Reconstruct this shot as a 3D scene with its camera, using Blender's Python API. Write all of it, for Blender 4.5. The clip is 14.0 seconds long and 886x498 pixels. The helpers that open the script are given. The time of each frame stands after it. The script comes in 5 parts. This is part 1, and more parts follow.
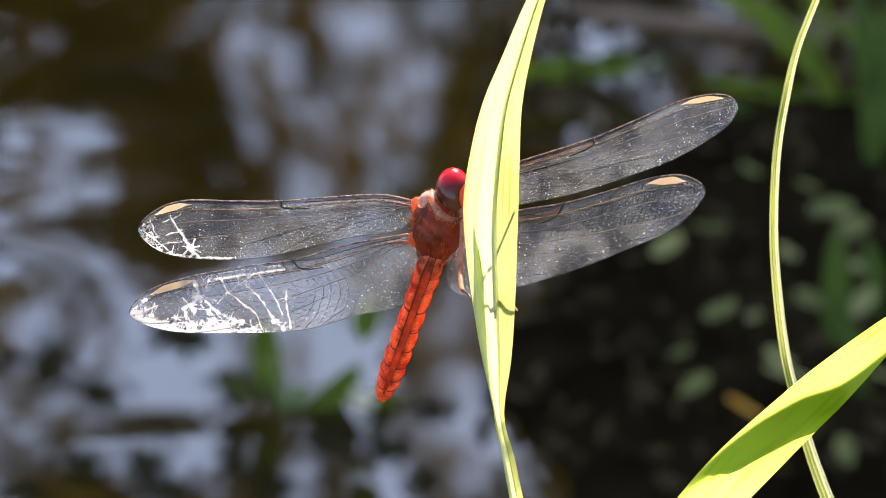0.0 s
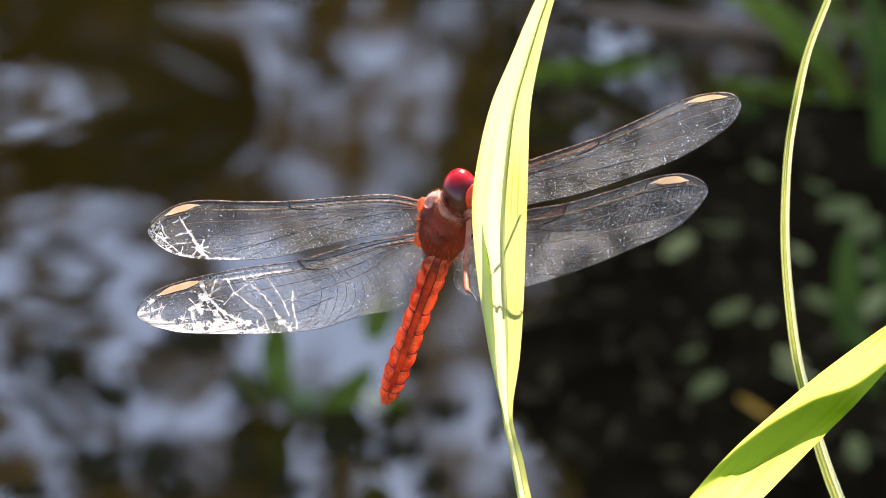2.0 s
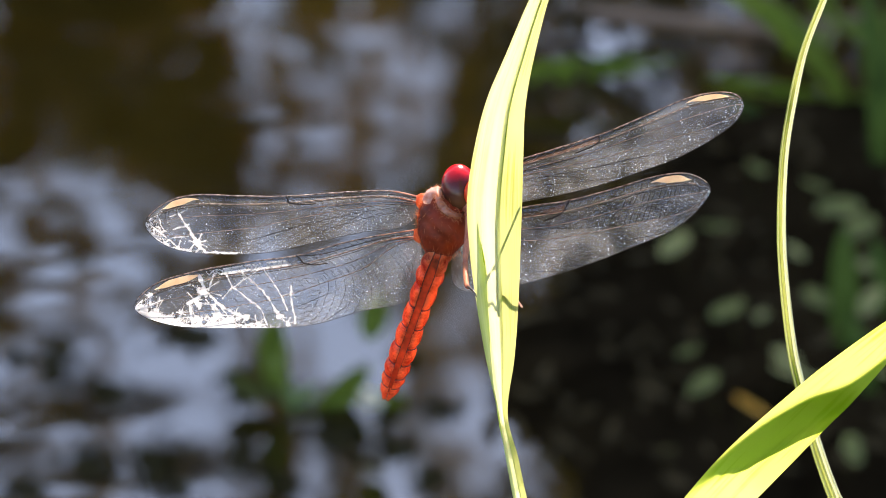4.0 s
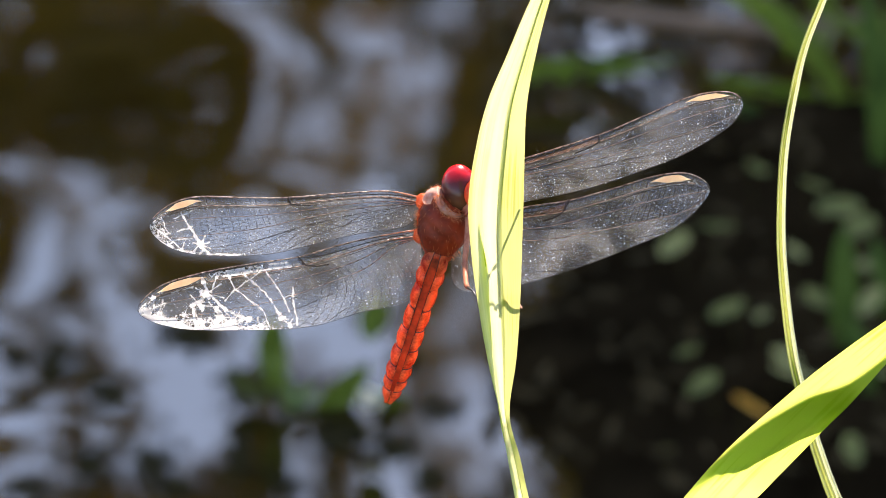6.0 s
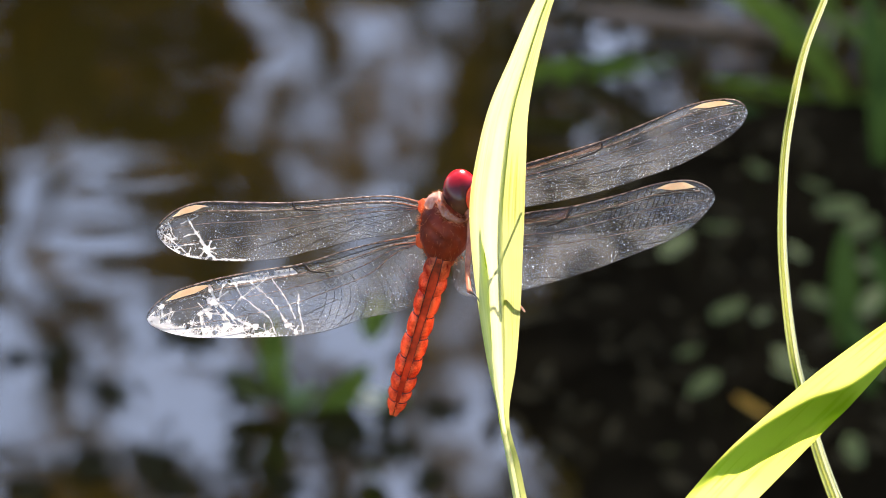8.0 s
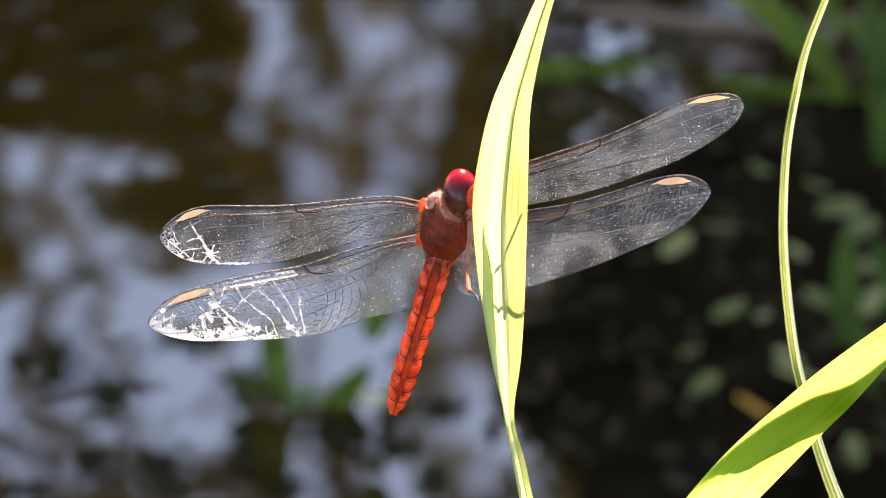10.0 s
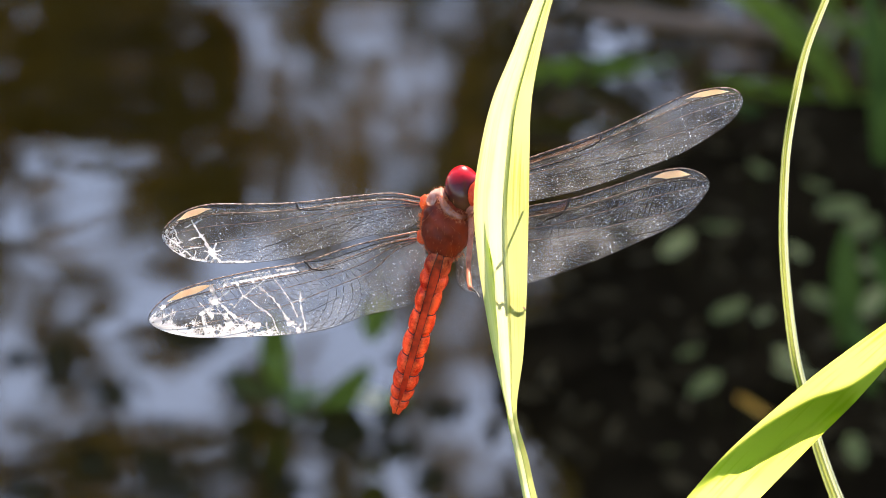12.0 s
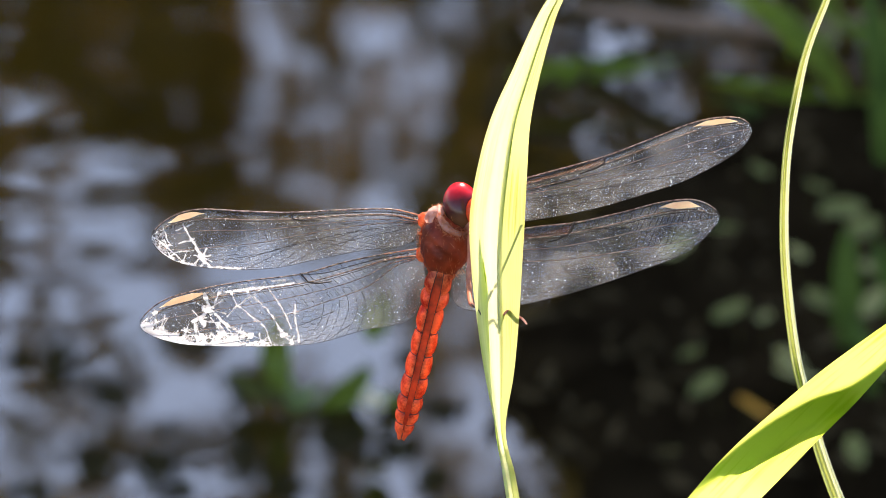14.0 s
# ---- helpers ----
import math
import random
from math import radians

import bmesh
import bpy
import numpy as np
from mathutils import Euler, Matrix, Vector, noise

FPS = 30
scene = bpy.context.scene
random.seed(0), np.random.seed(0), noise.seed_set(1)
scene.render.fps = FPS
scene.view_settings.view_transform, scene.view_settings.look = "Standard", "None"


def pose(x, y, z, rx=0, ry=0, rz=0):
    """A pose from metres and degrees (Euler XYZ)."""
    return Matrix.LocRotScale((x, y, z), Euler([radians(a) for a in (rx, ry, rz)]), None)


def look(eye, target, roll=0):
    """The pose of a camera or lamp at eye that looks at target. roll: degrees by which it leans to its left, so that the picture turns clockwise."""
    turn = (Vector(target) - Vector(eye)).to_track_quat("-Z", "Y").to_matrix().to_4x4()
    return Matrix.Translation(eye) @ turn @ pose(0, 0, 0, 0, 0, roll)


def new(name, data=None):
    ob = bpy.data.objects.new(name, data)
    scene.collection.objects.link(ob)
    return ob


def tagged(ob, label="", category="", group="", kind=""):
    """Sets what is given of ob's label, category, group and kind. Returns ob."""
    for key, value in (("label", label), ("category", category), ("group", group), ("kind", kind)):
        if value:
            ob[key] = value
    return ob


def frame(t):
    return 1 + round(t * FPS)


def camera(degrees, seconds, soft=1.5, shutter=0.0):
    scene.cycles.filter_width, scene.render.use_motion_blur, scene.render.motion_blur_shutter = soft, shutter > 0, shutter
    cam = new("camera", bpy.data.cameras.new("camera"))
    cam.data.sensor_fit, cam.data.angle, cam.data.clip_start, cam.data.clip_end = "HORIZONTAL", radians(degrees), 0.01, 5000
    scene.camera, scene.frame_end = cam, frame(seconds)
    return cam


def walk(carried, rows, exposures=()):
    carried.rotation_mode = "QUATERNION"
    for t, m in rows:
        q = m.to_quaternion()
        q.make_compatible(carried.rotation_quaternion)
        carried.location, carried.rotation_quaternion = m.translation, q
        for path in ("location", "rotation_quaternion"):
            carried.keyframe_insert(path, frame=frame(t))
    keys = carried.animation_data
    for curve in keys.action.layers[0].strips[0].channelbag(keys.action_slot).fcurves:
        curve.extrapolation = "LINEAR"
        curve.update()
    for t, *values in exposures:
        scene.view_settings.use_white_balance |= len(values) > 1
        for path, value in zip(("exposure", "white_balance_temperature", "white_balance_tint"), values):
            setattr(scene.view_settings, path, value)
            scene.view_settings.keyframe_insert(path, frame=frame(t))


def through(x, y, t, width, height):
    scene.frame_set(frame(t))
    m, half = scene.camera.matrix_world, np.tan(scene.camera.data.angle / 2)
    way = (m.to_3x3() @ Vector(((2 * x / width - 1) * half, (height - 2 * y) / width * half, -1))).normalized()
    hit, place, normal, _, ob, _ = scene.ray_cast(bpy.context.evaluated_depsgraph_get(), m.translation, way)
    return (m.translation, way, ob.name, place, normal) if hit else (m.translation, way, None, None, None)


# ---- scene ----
D, H, TILT = 1.053, 0.95, 25.0
CAM = look((0, 0, H), (0, math.cos(radians(TILT)), H - math.sin(radians(TILT))))
FOCUS = CAM @ pose(0, 0, -D)      # the plane of sharpness: x right, y up, z to the lens
MM = 0.001
cam = camera(5.0, 14.0, soft=0.5)
cam.data.dof.use_dof, cam.data.dof.focus_distance, cam.data.dof.aperture_fstop = True, D, 100.0
cam.data.dof.aperture_blades = 0
CAM_ROWS = [(0, 0.0000, -0.0440), (0.5, 0.0026, -0.0345), (1, 0.0049, -0.0345), (1.5, 0.0049, 0.0243), (2, 0.0073, 0.0195), (2.5, 0.0000, 0.0000), (3, -0.0024, 0.0000), (5.5, -0.0048, -0.0026), (6, -0.0048, -0.0026), (6.5, 0.0000, 0.0000), (7, 0.0000, 0.0000), (7.5, -0.0024, 0.0024), (8, 0.0000, 0.0024), (10.5, -0.0024, 0.0096), (11, -0.0024, 0.0096), (11.5, 0.0000, 0.0096), (12, 0.0000, 0.0096), (12.5, 0.0000, 0.0096), (13, 0.0000, 0.0096), (13.5, 0.0000, 0.0121), (14, 0.0026, 0.0145)]
walk(cam, [(t, CAM @ pose(0, 0, 0, a, b, 0)) for t, a, b in CAM_ROWS], exposures=[(0, 1.92, 7600, 18), (14, 1.92, 7600, 18)])

# ---- light ----
SUN_EL, SUN_AZ = 38.0, 12.0
world = bpy.data.worlds.new("world")
scene.world = world
world.use_nodes = True
sky = world.node_tree.nodes.new("ShaderNodeTexSky")
sky.sky_type, sky.sun_disc = "NISHITA", False
sky.sun_elevation, sky.sun_rotation = radians(SUN_EL), radians(SUN_AZ)
back = world.node_tree.nodes["Background"]
sky.dust_density, sky.air_density, sky.ozone_density = 0.2, 1.0, 3.2
back.inputs["Strength"].default_value = 0.15
world.node_tree.links.new(sky.outputs[0], back.inputs[0])
sun = new("sun", bpy.data.lights.new("sun", "SUN"))
sun.data.energy, sun.data.angle, sun.data.color = 3.8, radians(0.9), (1.0, 0.95, 0.87)
SUN_DIR = Vector((math.cos(radians(SUN_EL)) * math.sin(radians(SUN_AZ)),
                  math.cos(radians(SUN_EL)) * math.cos(radians(SUN_AZ)), math.sin(radians(SUN_EL))))
sun.matrix_world = look(SUN_DIR * 20, (0, 0, 0))


# ---- materials ----
def shader(name):
    m = bpy.data.materials.new(name)
    m.use_nodes = True
    nt = m.node_tree
    return m, nt.nodes, nt.links, nt.nodes["Principled BSDF"], nt.nodes["Material Output"]


def noise_node(nodes, links, scale, detail=4.0, coord="Object", stretch=(1, 1, 1)):
    tc, mp, nz = nodes.new("ShaderNodeTexCoord"), nodes.new("ShaderNodeMapping"), nodes.new("ShaderNodeTexNoise")
    mp.inputs["Scale"].default_value = stretch
    nz.inputs["Scale"].default_value, nz.inputs["Detail"].default_value = scale, detail
    links.new(tc.outputs[coord], mp.inputs[0])
    links.new(mp.outputs[0], nz.inputs["Vector"])
    return nz


def ramp(nodes, links, source, stops):
    r = nodes.new("ShaderNodeValToRGB")
    while len(r.color_ramp.elements) < len(stops):
        r.color_ramp.elements.new(0.5)
    for e, (p, c) in zip(r.color_ramp.elements, stops):
        e.position, e.color = p, (*c, 1)
    links.new(source, r.inputs[0])
    return r


def bump(nodes, links, source, target, strength, distance):
    b = nodes.new("ShaderNodeBump")
    b.inputs["Strength"].default_value, b.inputs["Distance"].default_value = strength, distance
    links.new(source, b.inputs["Height"])
    links.new(b.outputs[0], target.inputs["Normal"])
    return b


def surface(name, dark, light, scale, rough=0.6, metal=0.0, relief=0.3, depth=0.0001, through=0.0, glow=None, spec=0.5, span=(0.42, 0.92)):
    """Plain material with two scales of variation; through is the share of light that passes as in a leaf or thin shell."""
    m, n, l, p, out = shader(name)
    a = noise_node(n, l, scale)
    b = noise_node(n, l, scale * 7)
    mix = n.new("ShaderNodeMath")
    mix.operation = "MULTIPLY_ADD"
    mix.inputs[1].default_value, mix.inputs[2].default_value = 0.35, 0.0
    l.new(b.outputs["Fac"], mix.inputs[0])
    add = n.new("ShaderNodeMath")
    l.new(a.outputs["Fac"], add.inputs[0])
    l.new(mix.outputs[0], add.inputs[1])
    c = ramp(n, l, add.outputs[0], [(span[0], dark), (span[1], light)])
    l.new(c.outputs[0], p.inputs["Base Color"])
    p.inputs["Roughness"].default_value, p.inputs["Metallic"].default_value = rough, metal
    p.inputs["Specular IOR Level"].default_value = spec
    bump(n, l, b.outputs["Fac"], p, relief, depth)
    if through:
        t, s = n.new("ShaderNodeBsdfTranslucent"), n.new("ShaderNodeMixShader")
        if glow:
            t.inputs["Color"].default_value = (*glow, 1)
        else:
            l.new(c.outputs[0], t.inputs["Color"])
        s.inputs[0].default_value = through
        l.new(p.outputs[0], s.inputs[1])
        l.new(t.outputs[0], s.inputs[2])
        l.new(s.outputs[0], out.inputs[0])
    return m


def leaf_material(name, dark, light, pass_dark, pass_light, through=0.6, rough=0.35, ribs=26.0, patch=90.0, pale=None, gloss=0.3):
    """Grass blade: parallel veins across the width, blotches along it, light passing through."""
    m, n, l, p, out = shader(name)
    tc, mp = n.new("ShaderNodeTexCoord"), n.new("ShaderNodeMapping")
    mp.inputs["Scale"].default_value = (ribs, 1.5, 1)
    l.new(tc.outputs["UV"], mp.inputs[0])
    w = n.new("ShaderNodeTexNoise")
    w.inputs["Scale"].default_value, w.inputs["Detail"].default_value = 1.0, 3.0
    l.new(mp.outputs[0], w.inputs["Vector"])
    z = noise_node(n, l, patch, 3)
    add = n.new("ShaderNodeMath")
    l.new(w.outputs["Fac"], add.inputs[0])
    l.new(z.outputs["Fac"], add.inputs[1])
    c = ramp(n, l, add.outputs[0], [(0.75, dark), (1.25, light)])
    t_col = ramp(n, l, add.outputs[0], [(0.75, pass_dark), (1.25, pass_light)])
    l.new(c.outputs[0], p.inputs["Base Color"])
    p.inputs["Roughness"].default_value = rough
    bump(n, l, w.outputs["Fac"], p, 0.35, 0.00008)
    t, s = n.new("ShaderNodeBsdfTranslucent"), n.new("ShaderNodeMixShader")
    source = t_col.outputs[0]
    if pale:      # bright strips painted in for sunlit parts: stops over the width and colour
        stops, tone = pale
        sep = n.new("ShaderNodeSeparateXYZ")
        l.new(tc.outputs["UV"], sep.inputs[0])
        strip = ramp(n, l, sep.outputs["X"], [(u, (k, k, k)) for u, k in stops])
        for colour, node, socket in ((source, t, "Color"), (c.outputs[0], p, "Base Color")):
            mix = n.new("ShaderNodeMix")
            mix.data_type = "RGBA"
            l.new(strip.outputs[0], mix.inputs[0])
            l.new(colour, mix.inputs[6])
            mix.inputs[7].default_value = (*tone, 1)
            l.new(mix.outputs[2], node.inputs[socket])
    else:
        l.new(source, t.inputs["Color"])
    p.inputs["Specular IOR Level"].default_value = gloss
    s.inputs[0].default_value = through
    l.new(p.outputs[0], s.inputs[1])
    l.new(t.outputs[0], s.inputs[2])
    l.new(s.outputs[0], out.inputs[0])
    return m


def membrane_material():
    m, n, l, p, out = shader("wing_membrane")
    clear, gloss, haze = n.new("ShaderNodeBsdfTransparent"), n.new("ShaderNodeBsdfGlossy"), n.new("ShaderNodeBsdfTranslucent")
    clear.inputs[0].default_value = (0.85, 0.835, 0.82, 1)
    gloss.inputs["Roughness"].default_value = 0.32
    gloss.inputs["Color"].default_value = (0.85, 0.9, 1.0, 1)
    haze.inputs["Color"].default_value = (0.75, 0.78, 0.85, 1)
    z = noise_node(n, l, 260, 5)
    r = ramp(n, l, z.outputs["Fac"], [(0.38, (0.018, 0.018, 0.018)), (0.72, (0.14, 0.14, 0.14))])
    a, b = n.new("ShaderNodeMixShader"), n.new("ShaderNodeMixShader")
    l.new(r.outputs[0], a.inputs[0])
    l.new(clear.outputs[0], a.inputs[1])
    l.new(haze.outputs[0], a.inputs[2])
    b.inputs[0].default_value = 0.035
    l.new(a.outputs[0], b.inputs[1])
    l.new(gloss.outputs[0], b.inputs[2])
    l.new(b.outputs[0], out.inputs[0])
    return m


def amber_material():
    """Thin tinted membrane: mostly clear brown, a little light scattered in it."""
    m, n, l, p, out = shader("amber_membrane")
    clear, haze, mix = n.new("ShaderNodeBsdfTransparent"), n.new("ShaderNodeBsdfTranslucent"), n.new("ShaderNodeMixShader")
    clear.inputs[0].default_value = (0.74, 0.57, 0.47, 1)
    haze.inputs["Color"].default_value = (0.55, 0.22, 0.10, 1)
    z = noise_node(n, l, 900, 3)
    r = ramp(n, l, z.outputs["Fac"], [(0.35, (0.02, 0.02, 0.02)), (0.7, (0.10, 0.10, 0.10))])
    l.new(r.outputs[0], mix.inputs[0])
    l.new(clear.outputs[0], mix.inputs[1])
    l.new(haze.outputs[0], mix.inputs[2])
    l.new(mix.outputs[0], out.inputs[0])
    return m


def residue_material():
    """Dried film: white, letting light through, thin and clear in places."""
    m, n, l, p, out = shader("white_residue")
    p.inputs["Base Color"].default_value = (0.88, 0.89, 0.92, 1)
    p.inputs["Roughness"].default_value = 0.6
    t, s = n.new("ShaderNodeBsdfTranslucent"), n.new("ShaderNodeMixShader")
    t.inputs["Color"].default_value = (0.93, 0.93, 0.95, 1)
    s.inputs[0].default_value = 0.85
    l.new(p.outputs[0], s.inputs[1])
    l.new(t.outputs[0], s.inputs[2])
    clear, mix = n.new("ShaderNodeBsdfTransparent"), n.new("ShaderNodeMixShader")
    thick = n.new("ShaderNodeAttribute")      # how thick the film lies
    thick.attribute_name = "film"
    z = noise_node(n, l, 1600, 4)
    part_of = n.new("ShaderNodeMath")
    part_of.operation = "MULTIPLY_ADD"
    part_of.inputs[1].default_value = 0.5
    l.new(z.outputs["Fac"], part_of.inputs[0])
    l.new(thick.outputs["Fac"], part_of.inputs[2])
    r = ramp(n, l, part_of.outputs[0], [(0.28, (0, 0, 0)), (0.45, (0.35, 0.35, 0.35)), (0.80, (1, 1, 1))])
    l.new(r.outputs[0], mix.inputs[0])
    l.new(clear.outputs[0], mix.inputs[1])
    l.new(s.outputs[0], mix.inputs[2])
    l.new(mix.outputs[0], out.inputs[0])
    return m


def eye_material():
    m, n, l, p, out = shader("compound_eye")
    tc, sep = n.new("ShaderNodeTexCoord"), n.new("ShaderNodeSeparateXYZ")
    l.new(tc.outputs["Generated"], sep.inputs[0])
    z = noise_node(n, l, 900, 4)
    mul = n.new("ShaderNodeMath")
    mul.operation = "MULTIPLY_ADD"
    mul.inputs[1].default_value = 0.18
    l.new(z.outputs["Fac"], mul.inputs[0])
    l.new(sep.outputs["Y"], mul.inputs[2])
    c = ramp(n, l, mul.outputs[0], [(0.30, (0.12, 0.045, 0.018)), (0.50, (0.05, 0.008, 0.006)), (0.70, (0.10, 0.006, 0.006)), (0.90, (0.66, 0.010, 0.015))])
    l.new(c.outputs[0], p.inputs["Base Color"])
    p.inputs["Roughness"].default_value = 0.22
    p.inputs["Specular IOR Level"].default_value = 0.32
    v = n.new("ShaderNodeTexVoronoi")
    v.inputs["Scale"].default_value = 22000
    l.new(tc.outputs["Object"], v.inputs["Vector"])
    bump(n, l, v.outputs["Distance"], p, 0.12, 0.00002)
    return m


def water_material():
    m, n, l, p, out = shader("pond_water")
    z = noise_node(n, l, 9, 4)
    c = ramp(n, l, z.outputs["Fac"], [(0.35, (0.016, 0.0085, 0.0010)), (0.7, (0.044, 0.023, 0.0028))])
    l.new(c.outputs[0], p.inputs["Base Color"])
    p.inputs["Roughness"].default_value = 0.02
    p.inputs["IOR"].default_value = 1.6
    return m


M = {
    # pale strip: the strongest sunlight in mid-leaf, put into the colour
    "leaf": leaf_material("bright_grass_blade", (0.14, 0.26, 0.010), (0.32, 0.44, 0.035), (0.47, 0.49, 0.11), (0.62, 0.61, 0.25), 0.66, 0.3,
                         pale=([(0.02, 0.1), (0.12, 0.45), (0.22, 0.30), (0.38, 0.65), (0.50, 0.55), (0.58, 0.0)], (0.83, 0.80, 0.50))),
    "rib": leaf_material("green_leaf_rib", (0.10, 0.20, 0.008), (0.20, 0.32, 0.02), (0.24, 0.40, 0.02), (0.36, 0.52, 0.06), 0.5, 0.4),
    "wide": leaf_material("broad_grass_blade", (0.09, 0.25, 0.002), (0.15, 0.34, 0.004), (0.56, 0.69, 0.07), (0.70, 0.77, 0.16), 0.70, 0.42, ribs=11.0, gloss=0.02),
    # cream bands paint in the highlights along the grooved stem
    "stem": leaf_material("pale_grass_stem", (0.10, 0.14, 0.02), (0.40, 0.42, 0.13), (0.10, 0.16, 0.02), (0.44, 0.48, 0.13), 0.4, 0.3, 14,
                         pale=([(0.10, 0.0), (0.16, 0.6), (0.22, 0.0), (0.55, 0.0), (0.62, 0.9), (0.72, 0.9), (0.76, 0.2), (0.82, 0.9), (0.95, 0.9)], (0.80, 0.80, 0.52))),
    "waterleaf": leaf_material("dark_water_leaf", (0.040, 0.062, 0.005), (0.105, 0.140, 0.018), (0.060, 0.092, 0.004), (0.14, 0.18, 0.018), 0.3, 0.6, gloss=0.1),
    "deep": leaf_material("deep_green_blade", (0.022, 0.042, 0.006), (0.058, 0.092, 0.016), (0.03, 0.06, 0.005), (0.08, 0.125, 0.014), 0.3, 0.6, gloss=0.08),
    "algaeleaf": leaf_material("brown_water_leaf", (0.020, 0.022, 0.005), (0.060, 0.060, 0.014), (0.02, 0.025, 0.004), (0.06, 0.07, 0.012), 0.2, 0.6, gloss=0.1),
    "stalkleaf": leaf_material("pale_water_leaf", (0.085, 0.120, 0.040), (0.180, 0.225, 0.080), (0.09, 0.15, 0.03), (0.17, 0.24, 0.06), 0.3, 0.6, gloss=0.1),
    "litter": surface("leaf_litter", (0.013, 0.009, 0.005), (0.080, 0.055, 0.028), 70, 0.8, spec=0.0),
    # one bank grass in two tones: shade and sunlight put into the colour
    "green": leaf_material("shade_toned_grass", (0.045, 0.070, 0.006), (0.13, 0.17, 0.025), (0.07, 0.125, 0.008), (0.19, 0.25, 0.03), 0.4, 0.6, gloss=0.08),
    "lit": leaf_material("sun_toned_grass", (0.06, 0.10, 0.006), (0.17, 0.23, 0.02), (0.11, 0.20, 0.01), (0.26, 0.36, 0.03), 0.45, 0.6, gloss=0.08),
    # sun flecks on the bank are put into the next two leaf colours
    "round": surface("small_round_leaf", (0.095, 0.100, 0.026), (0.215, 0.205, 0.066), 160, 0.6, through=0.25, spec=0.1),
    "pale": surface("sun_toned_leaf", (0.19, 0.175, 0.060), (0.36, 0.32, 0.12), 150, 0.7, through=0.25, spec=0.1),
    "orange": surface("brown_dead_leaf", (0.36, 0.14, 0.014), (0.66, 0.33, 0.05), 120, 0.7, through=0.25, spec=0.1),
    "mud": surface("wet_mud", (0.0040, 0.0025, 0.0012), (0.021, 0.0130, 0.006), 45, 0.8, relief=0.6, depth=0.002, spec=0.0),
    "algae": surface("dark_algae", (0.006, 0.005, 0.002), (0.048, 0.037, 0.015), 150, 0.8, relief=0.6, depth=0.001, spec=0.0),
    "twig": surface("brown_twig", (0.08, 0.045, 0.025), (0.24, 0.13, 0.07), 60, 0.7),
    "bark": surface("tree_bark", (0.03, 0.022, 0.015), (0.10, 0.08, 0.06), 5, 0.8),
    "crown": surface("tree_leaf", (0.060, 0.038, 0.005), (0.25, 0.155, 0.024), 3, 0.6, through=0.4, spec=0.2),
    "water": water_material(),
    "membrane": membrane_material(),
    "vein": surface("dark_wing_vein", (0.016, 0.010, 0.008), (0.060, 0.036, 0.025), 900, 0.6, spec=0.25),
    "costa": surface("tan_wing_vein", (0.08, 0.030, 0.018), (0.66, 0.42, 0.29), 2600, 0.25, through=0.3, span=(0.5, 0.85)),
    "redvein": surface("red_wing_vein", (0.38, 0.08, 0.03), (0.80, 0.42, 0.24), 1400, 0.35, through=0.25),
    "stigma": surface("orange_wing_cell", (0.86, 0.62, 0.40), (0.97, 0.82, 0.60), 700, 0.4, through=0.7),
    "dust": surface("white_dust", (0.55, 0.55, 0.54), (0.85, 0.85, 0.83), 2000, 0.6, through=0.45),
    "amber": amber_material(),
    "web": residue_material(),
    "red": surface("red_abdomen_shell", (0.34, 0.012, 0.004), (1.0, 0.27, 0.10), 620, 0.25, relief=0.5, depth=0.00006, through=0.68, span=(0.48, 0.80)),
    "keel": surface("dark_red_keel", (0.05, 0.012, 0.004), (0.62, 0.080, 0.022), 260, 0.4, through=0.3, span=(0.5, 0.86)),
    "seam": surface("dark_seam", (0.03, 0.006, 0.004), (0.10, 0.015, 0.008), 900, 0.5),
    "thorax": surface("rusty_thorax", (0.028, 0.006, 0.003), (0.42, 0.052, 0.014), 260, 0.45, relief=0.8, depth=0.00012, spec=0.2, through=0.14, glow=(0.9, 0.2, 0.06), span=(0.42, 1.0)),
    "knob": surface("orange_wing_base", (0.70, 0.13, 0.04), (0.95, 0.34, 0.12), 600, 0.35, through=0.65),
    "collar": surface("pale_collar", (0.60, 0.22, 0.14), (0.96, 0.68, 0.56), 1100, 0.6, through=0.5, relief=0.8, depth=0.0002),
    "plate": surface("orange_thorax_plate", (0.55, 0.05, 0.012), (1.0, 0.30, 0.09), 420, 0.3, relief=0.6, depth=0.0001, through=0.75, span=(0.45, 0.85)),
    "face": surface("red_face", (0.75, 0.06, 0.02), (0.95, 0.22, 0.07), 500, 0.22, through=0.6),
    "leg": surface("rusty_leg", (0.36, 0.07, 0.03), (0.72, 0.28, 0.15), 700, 0.4, through=0.25),
    "claw": surface("black_claw", (0.01, 0.008, 0.006), (0.04, 0.03, 0.02), 900, 0.4),
    "hair": surface("pale_hair", (0.80, 0.26, 0.09), (0.95, 0.55, 0.30), 900, 0.5, through=0.7),
    "speck": surface("painted_glint", (0.88, 0.78, 0.58), (0.98, 0.92, 0.78), 400, 0.7, through=0.8, spec=0.0),
    "eye": eye_material(),
}


# ---- building ----
def mesh_of(name, verts, faces, uv=None, smooth=True):
    me = bpy.data.meshes.new(name)
    me.from_pydata(verts, [], faces)
    if uv is not None:
        layer = me.uv_layers.new(name="UVMap")
        for loop in me.loops:
            layer.data[loop.index].uv = uv[loop.vertex_index]
    if smooth:
        me.polygons.foreach_set("use_smooth", [True] * len(me.polygons))
    me.update()
    return me


def part(name, me, material, parent=None, label="", m=None, kind=""):
    ob = new(name, me)
    if not me.materials:
        me.materials.append(material)
    if parent:
        ob.parent = parent
    if m is not None:
        ob.matrix_basis = m
    return tagged(ob, label, kind=kind)


